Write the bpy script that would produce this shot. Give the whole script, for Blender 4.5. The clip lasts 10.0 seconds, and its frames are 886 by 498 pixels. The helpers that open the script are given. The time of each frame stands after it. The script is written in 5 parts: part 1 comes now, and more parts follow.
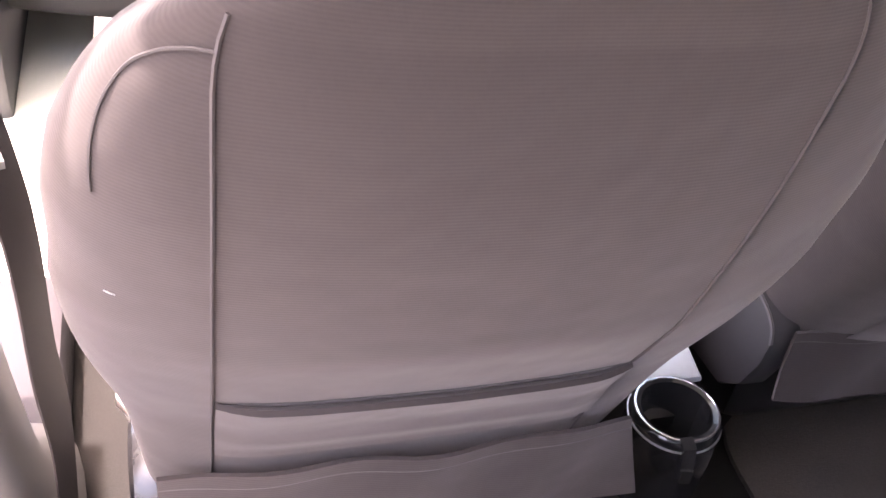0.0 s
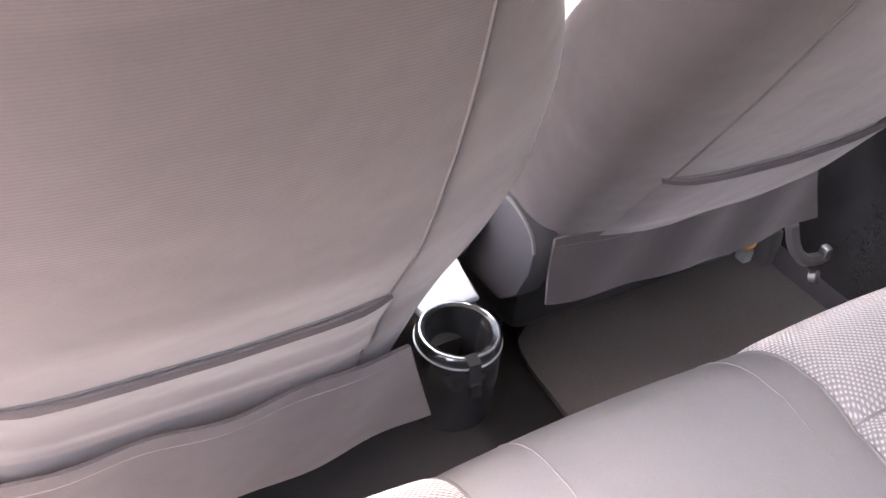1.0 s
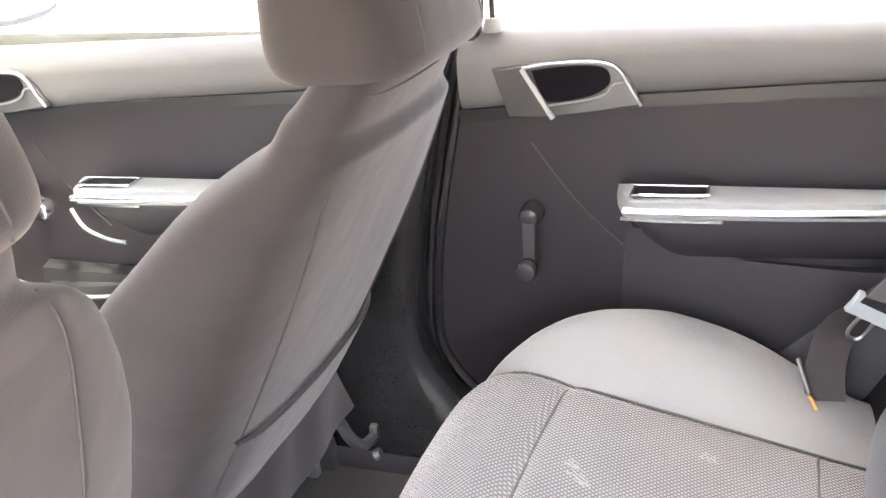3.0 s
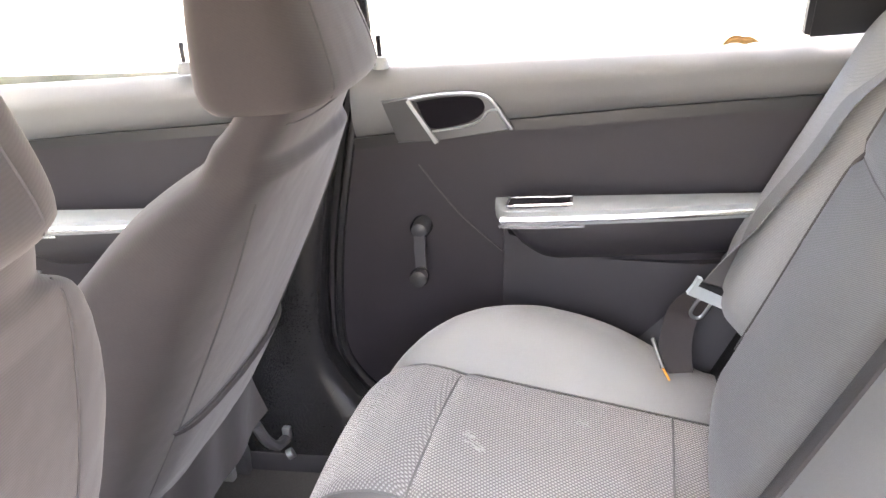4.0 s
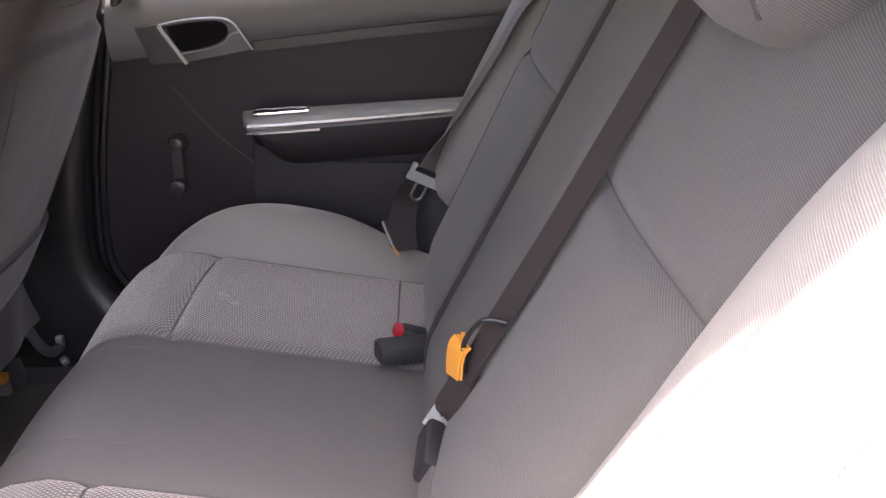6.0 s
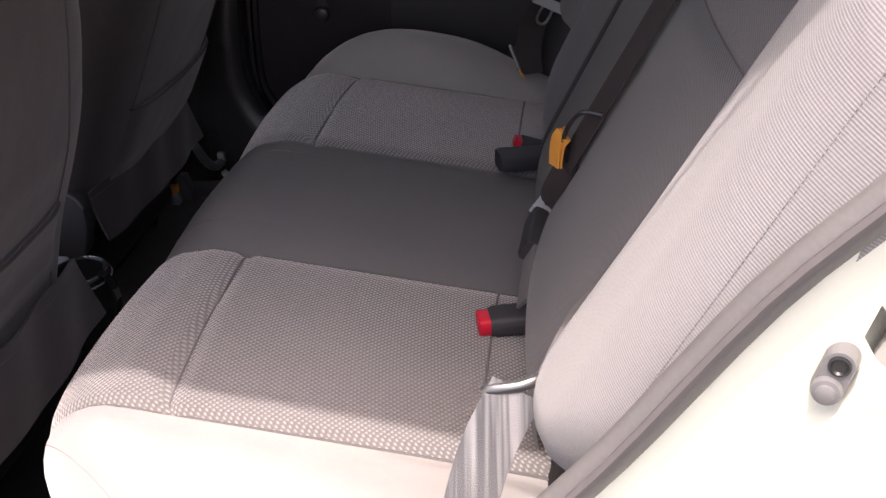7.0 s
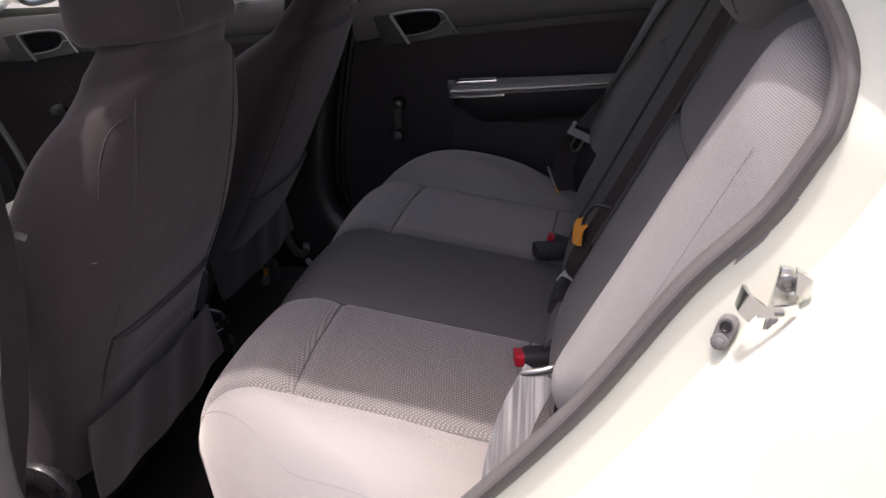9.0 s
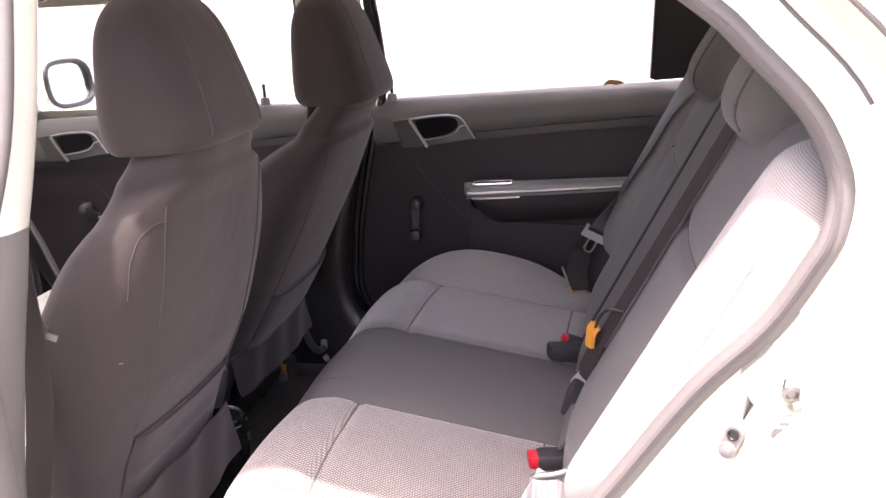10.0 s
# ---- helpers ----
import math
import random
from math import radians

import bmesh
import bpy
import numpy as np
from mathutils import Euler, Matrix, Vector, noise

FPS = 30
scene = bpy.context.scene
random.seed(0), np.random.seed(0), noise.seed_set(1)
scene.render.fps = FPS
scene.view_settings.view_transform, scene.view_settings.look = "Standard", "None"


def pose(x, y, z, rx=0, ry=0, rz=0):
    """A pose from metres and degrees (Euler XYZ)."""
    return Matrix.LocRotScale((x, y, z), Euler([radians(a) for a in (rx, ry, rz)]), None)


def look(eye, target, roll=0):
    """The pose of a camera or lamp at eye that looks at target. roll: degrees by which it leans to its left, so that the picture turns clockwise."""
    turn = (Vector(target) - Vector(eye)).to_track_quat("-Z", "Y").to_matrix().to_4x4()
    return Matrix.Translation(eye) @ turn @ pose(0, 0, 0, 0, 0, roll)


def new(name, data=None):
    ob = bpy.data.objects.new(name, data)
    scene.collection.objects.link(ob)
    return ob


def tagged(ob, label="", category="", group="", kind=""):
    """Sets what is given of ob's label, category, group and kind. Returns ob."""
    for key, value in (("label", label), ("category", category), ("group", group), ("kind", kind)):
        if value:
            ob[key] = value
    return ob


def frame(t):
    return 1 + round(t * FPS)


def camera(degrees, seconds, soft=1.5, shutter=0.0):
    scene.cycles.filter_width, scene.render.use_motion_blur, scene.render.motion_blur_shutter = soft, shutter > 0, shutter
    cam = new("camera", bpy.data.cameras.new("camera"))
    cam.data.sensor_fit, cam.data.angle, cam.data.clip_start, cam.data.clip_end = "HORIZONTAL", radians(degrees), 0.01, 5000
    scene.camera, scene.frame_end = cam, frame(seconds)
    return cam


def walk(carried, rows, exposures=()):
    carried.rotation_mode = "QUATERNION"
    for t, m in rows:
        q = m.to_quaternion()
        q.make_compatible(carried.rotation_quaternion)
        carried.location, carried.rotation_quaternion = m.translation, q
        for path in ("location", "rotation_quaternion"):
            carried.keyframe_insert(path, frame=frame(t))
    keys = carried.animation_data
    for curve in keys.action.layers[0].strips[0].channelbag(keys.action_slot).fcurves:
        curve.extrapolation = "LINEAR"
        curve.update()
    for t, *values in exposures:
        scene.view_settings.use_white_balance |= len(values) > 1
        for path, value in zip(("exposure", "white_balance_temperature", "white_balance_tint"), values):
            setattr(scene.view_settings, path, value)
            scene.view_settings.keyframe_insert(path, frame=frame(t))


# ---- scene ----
cam = camera(49.5, 10.0)
PATH = [
    (0, (-0.481, -0.189, 1.155), (0.071, 1.283, -0.081), 9.0),
    (0.2, (-0.467, -0.209, 1.156), (0.134, 1.232, -0.093), 8.9),
    (0.3, (-0.455, -0.204, 1.178), (0.163, 1.186, -0.12), 9.2),
    (0.5, (-0.452, -0.22, 1.177), (0.248, 1.134, -0.118), 9.4),
    (0.8, (-0.439, -0.224, 1.173), (0.361, 1.079, -0.117), 9.0),
    (1, (-0.438, -0.236, 1.172), (0.43, 1.05, -0.091), 7.0),
    (1.3, (-0.434, -0.241, 1.185), (0.535, 0.995, -0.053), 4.9),
    (1.5, (-0.434, -0.253, 1.181), (0.625, 0.984, 0.019), 1.5),
    (1.8, (-0.433, -0.245, 1.2), (0.795, 0.912, 0.125), 0.9),
    (2, (-0.441, -0.242, 1.203), (0.91, 0.849, 0.209), -0.9),
    (2.3, (-0.462, -0.243, 1.195), (1.049, 0.723, 0.31), -2.0),
    (2.5, (-0.473, -0.232, 1.208), (1.117, 0.619, 0.343), -3.0),
    (2.8, (-0.512, -0.225, 1.218), (1.157, 0.515, 0.402), -4.4),
    (3, (-0.537, -0.227, 1.218), (1.175, 0.443, 0.431), -4.7),
    (3.2, (-0.568, -0.241, 1.224), (1.177, 0.369, 0.459), -5.2),
    (4.3, (-0.766, -0.251, 1.256), (1.076, 0.079, 0.549), -2.6),
    (4.5, (-0.808, -0.247, 1.256), (1.062, -0.001, 0.59), -1.5),
    (5, (-0.911, -0.273, 1.208), (1.007, -0.193, 0.649), -0.8),
    (5.2, (-0.94, -0.278, 1.205), (0.981, -0.282, 0.647), -0.6),
    (6.3, (-1.021, -0.361, 1.134), (0.804, -0.29, 0.32), -4.0),
    (6.5, (-1.052, -0.371, 1.136), (0.73, -0.209, 0.242), -4.9),
    (7, (-1.126, -0.383, 1.136), (0.596, -0.084, 0.164), -5.8),
    (7.5, (-1.209, -0.389, 1.158), (0.507, -0.019, 0.199), -5.7),
    (8, (-1.325, -0.393, 1.17), (0.418, 0.013, 0.277), -4.6),
    (8.5, (-1.441, -0.401, 1.187), (0.346, 0.006, 0.386), -3.8),
    (9, (-1.511, -0.419, 1.212), (0.319, -0.048, 0.497), -3.4),
    (9.5, (-1.537, -0.424, 1.233), (0.33, -0.054, 0.617), -3.1),
    (10, (-1.542, -0.427, 1.24), (0.342, -0.021, 0.707), -3.2),
]
EXPOSURES = [(0, 4.19, 7250, 28), (0.5, 4.79, 7300, 26), (2.0, 5.17, 7300, 12), (3.2, 5.0, 7150, 11), (5.2, 4.19, 7100, 16), (6.3, 2.82, 7000, 20), (6.8, 2.16, 6980, 20), (7.3, 1.39, 6750, 20), (8.0, 1.14, 6600, 20), (8.5, 1.04, 6600, 20), (9.0, 1.16, 6650, 20), (9.5, 1.87, 6900, 20), (10.0, 2.84, 7100, 26)]
walk(cam, [(t, look(eye, target, roll)) for t, eye, target, roll in PATH], EXPOSURES)

# ---- world and light ----
SUN_FROM = Vector((-0.205, 0.03, 1.0)).normalized()
world = bpy.data.worlds.new("sky")
scene.world = world
world.use_nodes = True
wn = world.node_tree.nodes
sky = wn.new("ShaderNodeTexSky")
sky.sky_type = "NISHITA"
sky.sun_disc = False
sky.dust_density = 6.0
sky.sun_elevation = math.asin(SUN_FROM.z)
sky.sun_rotation = math.atan2(SUN_FROM.x, SUN_FROM.y)
world.node_tree.links.new(sky.outputs[0], wn["Background"].inputs[0])
wn["Background"].inputs[1].default_value = 0.15
sun_data = bpy.data.lights.new("sun", "SUN")
sun_data.energy, sun_data.angle, sun_data.color = 1.65, radians(1.1), (1.0, 0.975, 0.945)
sun = new("sun", sun_data)
sun.matrix_world = look(SUN_FROM * 20, (0, 0, 0))


# ---- materials ----
def material(name, color, rough=0.6, metal=0.0, grain=120.0, vary=0.12, bump=0.0, bump_scale=None, stain=0.08, spec=0.5, coat=0.0, folds=0.0):
    """A plain surface with fine grain, broad uneven tone and fine relief."""
    m = bpy.data.materials.new(name)
    m.use_nodes = True
    nt = m.node_tree
    b = nt.nodes["Principled BSDF"]
    b.inputs["Roughness"].default_value = rough
    b.inputs["Metallic"].default_value = metal
    b.inputs["Specular IOR Level"].default_value = spec
    b.inputs["Coat Weight"].default_value = coat
    tc = nt.nodes.new("ShaderNodeTexCoord")
    fine = nt.nodes.new("ShaderNodeTexNoise")
    fine.inputs["Scale"].default_value = grain
    fine.inputs["Detail"].default_value = 4
    broad = nt.nodes.new("ShaderNodeTexNoise")
    broad.inputs["Scale"].default_value = 5.0
    broad.inputs["Detail"].default_value = 3
    nt.links.new(tc.outputs["Object"], fine.inputs["Vector"])
    nt.links.new(tc.outputs["Object"], broad.inputs["Vector"])
    tone = nt.nodes.new("ShaderNodeMath")
    tone.operation = "MULTIPLY_ADD"
    nt.links.new(fine.outputs["Fac"], tone.inputs[0])
    tone.inputs[1].default_value, tone.inputs[2].default_value = 2 * vary, 1 - vary
    tone2 = nt.nodes.new("ShaderNodeMath")
    tone2.operation = "MULTIPLY_ADD"
    nt.links.new(broad.outputs["Fac"], tone2.inputs[0])
    tone2.inputs[1].default_value, tone2.inputs[2].default_value = 2 * stain, 1 - stain
    both = nt.nodes.new("ShaderNodeMath")
    both.operation = "MULTIPLY"
    nt.links.new(tone.outputs[0], both.inputs[0])
    nt.links.new(tone2.outputs[0], both.inputs[1])
    mix = nt.nodes.new("ShaderNodeVectorMath")
    mix.operation = "SCALE"
    mix.inputs[0].default_value = color
    nt.links.new(both.outputs[0], mix.inputs["Scale"])
    nt.links.new(mix.outputs[0], b.inputs["Base Color"])
    if folds:
        wide = nt.nodes.new("ShaderNodeTexNoise")
        wide.inputs["Scale"].default_value = 14.0
        wide.inputs["Detail"].default_value = 2
        nt.links.new(tc.outputs["Object"], wide.inputs["Vector"])
        fold = nt.nodes.new("ShaderNodeBump")
        fold.inputs["Strength"].default_value = folds
        fold.inputs["Distance"].default_value = 0.02
        nt.links.new(wide.outputs["Fac"], fold.inputs["Height"])
        nt.links.new(fold.outputs[0], b.inputs["Normal"])
    if bump:
        rel = nt.nodes.new("ShaderNodeBump")
        rel.inputs["Strength"].default_value = bump
        rel.inputs["Distance"].default_value = 0.001
        src = fine
        if bump_scale:
            src = nt.nodes.new("ShaderNodeTexNoise")
            src.inputs["Scale"].default_value = bump_scale
            nt.links.new(tc.outputs["Object"], src.inputs["Vector"])
        nt.links.new(src.outputs["Fac"], rel.inputs["Height"])
        if folds:
            nt.links.new(fold.outputs[0], rel.inputs["Normal"])
        nt.links.new(rel.outputs[0], b.inputs["Normal"])
    return m


def weave(name, dark, light, pitch, ribs=False, share=0.5, rough=0.9, slant=-0.36, folds=0.0, relief=0.22):
    """Woven cloth: crossed diagonal threads, or fine ribs, with light threads over dark ones."""
    m = material(name, dark, rough, grain=300, vary=0.15, stain=0.1, spec=0.2, folds=folds)
    nt = m.node_tree
    b = nt.nodes["Principled BSDF"]
    base = b.inputs["Base Color"].links[0].from_socket
    tc = nt.nodes.new("ShaderNodeTexCoord")
    sep = nt.nodes.new("ShaderNodeSeparateXYZ")
    nt.links.new(tc.outputs["Object"], sep.inputs[0])

    def wave(weights):
        total = None
        for ax, k in weights:
            part_ = nt.nodes.new("ShaderNodeMath")
            part_.operation = "MULTIPLY"
            part_.inputs[1].default_value = k * 2 * math.pi / pitch
            nt.links.new(sep.outputs[ax], part_.inputs[0])
            if total is None:
                total = part_
            else:
                s = nt.nodes.new("ShaderNodeMath")
                nt.links.new(total.outputs[0], s.inputs[0])
                nt.links.new(part_.outputs[0], s.inputs[1])
                total = s
        out = nt.nodes.new("ShaderNodeMath")
        out.operation = "SINE"
        nt.links.new(total.outputs[0], out.inputs[0])
        return out

    if ribs:
        rib, thread = wave([("Z", 0.85), ("Y", -0.48), ("X", slant)]), wave([("X", 1.0), ("Z", 0.3)])
        pattern = nt.nodes.new("ShaderNodeMath")
        pattern.operation = "MULTIPLY_ADD"
        nt.links.new(thread.outputs[0], pattern.inputs[0])
        pattern.inputs[1].default_value = 0.16
        nt.links.new(rib.outputs[0], pattern.inputs[2])
    else:
        a, c = wave([("X", 1.0), ("Y", 0.12)]), wave([("Y", 0.95), ("Z", -0.6), ("X", -0.10)])
        pattern = nt.nodes.new("ShaderNodeMath")
        pattern.operation = "MULTIPLY"
        nt.links.new(a.outputs[0], pattern.inputs[0])
        nt.links.new(c.outputs[0], pattern.inputs[1])
    ramp = nt.nodes.new("ShaderNodeMapRange")
    ramp.inputs["From Min"].default_value, ramp.inputs["From Max"].default_value = 0.0 if not ribs else -0.6, 0.8
    ramp.inputs["To Max"].default_value = share
    nt.links.new(pattern.outputs[0], ramp.inputs["Value"])
    mixer = nt.nodes.new("ShaderNodeMixRGB")
    mixer.inputs[2].default_value = (*light, 1)
    nt.links.new(ramp.outputs[0], mixer.inputs[0])
    nt.links.new(base, mixer.inputs[1])
    nt.links.new(mixer.outputs[0], b.inputs["Base Color"])
    rel = nt.nodes.new("ShaderNodeBump")
    rel.inputs["Strength"].default_value = relief if ribs else 0.55
    rel.inputs["Distance"].default_value = 0.0012
    nt.links.new(pattern.outputs[0], rel.inputs["Height"])
    if folds:
        nt.links.new(b.inputs["Normal"].links[0].from_socket, rel.inputs["Normal"])
    nt.links.new(rel.outputs[0], b.inputs["Normal"])
    b.inputs["Sheen Weight"].default_value = 0.15
    return m


# front seat covers: the shade on the seat backs is put into this dark grey
M_CLOTH = weave("shaded_seat_cloth", (0.0350, 0.0288, 0.0285), (0.0402, 0.0331, 0.0325), 0.0023, ribs=True, share=0.55, rough=0.92, slant=0.0, folds=0.13, relief=0.04)
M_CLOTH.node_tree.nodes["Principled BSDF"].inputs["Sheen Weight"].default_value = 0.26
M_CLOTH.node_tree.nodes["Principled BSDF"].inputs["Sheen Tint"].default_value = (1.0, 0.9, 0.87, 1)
M_PLAIN = material("plain_rear_cloth", (0.305, 0.287, 0.275), 0.92, grain=900, vary=0.14, bump=0.35, bump_scale=1400, stain=0.09, spec=0.2, folds=0.12)
M_CENTRE = material("dark_centre_cloth", (0.168, 0.159, 0.155), 0.92, grain=900, vary=0.14, bump=0.35, bump_scale=1400, stain=0.09, spec=0.2, folds=0.12)
M_WEAVE = weave("dotted_insert_cloth", (0.160, 0.147, 0.143), (0.44, 0.408, 0.394), 0.0058, share=0.66)
M_RIB = weave("ribbed_bolster_cloth", (0.185, 0.176, 0.173), (0.285, 0.270, 0.264), 0.0019, ribs=True, share=0.8)
M_RIBFAR = weave("ribbed_bolster_cloth_mirrored", (0.185, 0.176, 0.173), (0.285, 0.270, 0.264), 0.0019, ribs=True, share=0.8, slant=0.36)
# darker copies of the bolster cloth, with the near insert's shade in the colour
M_RIBDARK = weave("ribbed_insert_cloth_shaded", (0.090, 0.085, 0.083), (0.150, 0.142, 0.138), 0.0021, ribs=True, share=0.7)
M_RIBDARKFAR = weave("ribbed_insert_cloth_shaded_mirrored", (0.090, 0.085, 0.083), (0.150, 0.142, 0.138), 0.0021, ribs=True, share=0.7, slant=0.36)
M_BACKPLAIN = material("plain_backrest_cloth", (0.145, 0.139, 0.135), 0.92, grain=900, vary=0.14, bump=0.35, bump_scale=1400, stain=0.09, spec=0.2, folds=0.1)
M_SEAM = material("dark_seam_thread", (0.06, 0.052, 0.052), 0.9)
M_STITCH = material("stitched_seam", (0.085, 0.076, 0.075), 0.9)
M_THREAD = material("grey_sewing_thread", (0.145, 0.137, 0.134), 0.9)
M_CHANNEL = material("dark_channel_cloth", (0.046, 0.042, 0.041), 0.92, grain=900, bump=0.3, bump_scale=1400, spec=0.2)
# near-black for solid slabs: the shade inside the door recesses as colour
M_HOLE = material("recess_shade", (0.008, 0.006, 0.0085), 0.8, spec=0.15)
M_SMEAR = material("pale_smear", (0.42, 0.41, 0.38), 0.9)
M_LINE = material("faint_centre_seam", (0.165, 0.152, 0.145), 0.95)
M_FAINT = material("faint_cushion_seam", (0.27, 0.258, 0.25), 0.95)
M_CREASE = material("cushion_seam", (0.14, 0.13, 0.127), 0.95)
M_DARK = material("dark_door_plastic", (0.035, 0.030, 0.033), 0.55, grain=600, vary=0.1, bump=0.25, bump_scale=900)
M_MID = material("grey_door_vinyl", (0.028, 0.0212, 0.0246), 0.6, grain=500, vary=0.1, bump=0.2, bump_scale=900)
M_UPPER = material("grey_upper_trim", (0.155, 0.147, 0.143), 0.6, grain=500, vary=0.08, bump=0.2, bump_scale=900)
M_BEZEL = material("grey_bezel_plastic", (0.085, 0.08, 0.08), 0.45, grain=500, vary=0.08)
M_PAD = material("pale_grey_armrest", (0.25, 0.25, 0.248), 0.5, grain=500, vary=0.08, bump=0.15, bump_scale=800)
M_BLACK = material("black_plastic", (0.018, 0.017, 0.018), 0.38, grain=400)
M_PILLAR = material("dark_pillar_plastic", (0.022, 0.02, 0.021), 0.27, grain=400, spec=0.7)
M_CAP = material("grey_crank_plastic", (0.05, 0.047, 0.048), 0.25, grain=400)
M_GLOSS = material("glossy_black_plastic", (0.015, 0.015, 0.016), 0.18, grain=400, coat=0.3)
M_CHROME = material("satin_chrome", (0.75, 0.75, 0.77), 0.22, metal=1.0, vary=0.04, stain=0.04)
M_SATIN = material("satin_grey_metal", (0.5, 0.5, 0.5), 0.4, metal=0.8, vary=0.04)
M_BLADE = material("worn_belt_steel", (0.26, 0.255, 0.25), 0.35, metal=0.9, vary=0.1)
M_STEEL = material("steel", (0.42, 0.42, 0.42), 0.38, metal=1.0, vary=0.08)
M_SILVER = material("silver_console_paint", (0.42, 0.45, 0.48), 0.35, metal=0.4, vary=0.05)
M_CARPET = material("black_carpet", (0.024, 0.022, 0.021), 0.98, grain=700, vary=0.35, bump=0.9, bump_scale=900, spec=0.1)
M_MAT = material("grey_floor_mat", (0.085, 0.078, 0.073), 0.95, grain=300, vary=0.25, bump=0.6, bump_scale=500, stain=0.2, spec=0.15)
M_BEIGE = material("pale_beige_trim", (0.58, 0.56, 0.48), 0.8, grain=400, vary=0.06, bump=0.2, bump_scale=700)
M_PAINT = material("cream_white_car_paint", (0.60, 0.605, 0.515), 0.3, grain=200, vary=0.03, coat=0.6, stain=0.05)
M_RUBBER = material("grey_rubber_seal", (0.11, 0.104, 0.10), 0.65, grain=300, vary=0.15, bump=0.2, stain=0.15)
M_WEB = material("grey_belt_webbing", (0.15, 0.14, 0.137), 0.7, grain=800, vary=0.25, bump=0.6, bump_scale=1200, spec=0.3)
M_WEBDARK = material("dark_grey_webbing", (0.042, 0.039, 0.039), 0.36, grain=800, vary=0.25, bump=0.5, bump_scale=1200, spec=0.9)
# pale lengthwise streaks: the webbing's sunlit sheen, painted into the base colour
nt = M_WEBDARK.node_tree
streak_at, streak_map, streak = nt.nodes.new("ShaderNodeTexCoord"), nt.nodes.new("ShaderNodeMapping"), nt.nodes.new("ShaderNodeTexNoise")
streak_map.inputs["Scale"].default_value = (6, 130, 4)
streak.inputs["Scale"].default_value = 1.0
nt.links.new(streak_at.outputs["Object"], streak_map.inputs["Vector"])
nt.links.new(streak_map.outputs[0], streak.inputs["Vector"])
sheen_mix = nt.nodes.new("ShaderNodeMapRange")
sheen_mix.inputs["From Min"].default_value, sheen_mix.inputs["From Max"].default_value = 0.48, 0.66
sheen_tint = nt.nodes.new("ShaderNodeMixRGB")
sheen_tint.inputs[2].default_value = (0.20, 0.19, 0.186, 1)
nt.links.new(streak.outputs[0], sheen_mix.inputs["Value"])
nt.links.new(sheen_mix.outputs[0], sheen_tint.inputs[0])
nt.links.new(nt.nodes["Principled BSDF"].inputs["Base Color"].links[0].from_socket, sheen_tint.inputs[1])
nt.links.new(sheen_tint.outputs[0], nt.nodes["Principled BSDF"].inputs["Base Color"])
M_WEBBROWN = material("brown_belt_webbing", (0.036, 0.027, 0.026), 0.75, grain=800, vary=0.25, bump=0.5, bump_scale=1200)
M_RED = material("red_button", (0.62, 0.01, 0.03), 0.4, vary=0.04)
M_ORANGE = material("orange_tag", (0.75, 0.32, 0.045), 0.6, vary=0.06)
M_SWITCH = material("grey_rubber_switch", (0.15, 0.145, 0.145), 0.45, grain=400, bump=0.1)
M_TONGUE = material("brushed_tongue_steel", (0.60, 0.62, 0.62), 0.42, metal=0.35, vary=0.06)
M_BRIGHT = material("bright_zinc", (0.72, 0.73, 0.70), 0.25, metal=1.0, vary=0.08)
M_LEAF = material("dry_leaf", (0.42, 0.24, 0.08), 0.8, grain=200, vary=0.3)
M_MIRROR = material("mirror", (0.9, 0.9, 0.9), 0.02, metal=1.0, vary=0.0, stain=0.0)
M_GROUND = material("dusty_ground", (0.24, 0.228, 0.208), 0.95, grain=3, vary=0.15, stain=0.15, spec=0.1)
M_DASH = material("dark_dashboard", (0.03, 0.028, 0.03), 0.6, grain=500, bump=0.25, bump_scale=900)
M_GLASS = bpy.data.materials.new("window_glass")
M_GLASS.use_nodes = True
gb = M_GLASS.node_tree.nodes["Principled BSDF"]
gb.inputs["Base Color"].default_value = (0.93, 0.96, 0.94, 1)
gb.inputs["Roughness"].default_value = 0.02
gb.inputs["Transmission Weight"].default_value = 1.0
gb.inputs["IOR"].default_value = 1.45


M_SCREEN = bpy.data.materials.new("tinted_windscreen")
M_SCREEN.use_nodes = True
nt = M_SCREEN.node_tree
clear, shine, facing, blend = nt.nodes.new("ShaderNodeBsdfTransparent"), nt.nodes.new("ShaderNodeBsdfGlossy"), nt.nodes.new("ShaderNodeFresnel"), nt.nodes.new("ShaderNodeMixShader")
clear.inputs[0].default_value = (0.58, 0.62, 0.60, 1)
shine.inputs["Roughness"].default_value = 0.03
facing.inputs["IOR"].default_value = 1.45
nt.links.new(facing.outputs[0], blend.inputs[0])
nt.links.new(clear.outputs[0], blend.inputs[1])
nt.links.new(shine.outputs[0], blend.inputs[2])
nt.links.new(blend.outputs[0], nt.nodes["Material Output"].inputs["Surface"])


for cloth in (M_PLAIN, M_WEAVE):
    fibre = cloth.node_tree.nodes["Principled BSDF"]
    fibre.inputs["Sheen Weight"].default_value = 0.8
    fibre.inputs["Sheen Roughness"].default_value = 0.45
    fibre.inputs["Sheen Tint"].default_value = (1.0, 0.92, 0.87, 1)


# ---- mesh tools ----
ORIGIN = {}


def thing(name, base, label, category, group="", kind=""):
    """An Empty at the base of a thing, for its parts."""
    ob = new(name)
    ob.location = base
    ob.empty_display_size = 0.05
    ORIGIN[ob.name] = Vector(base)
    return tagged(ob, label, category, group, kind)


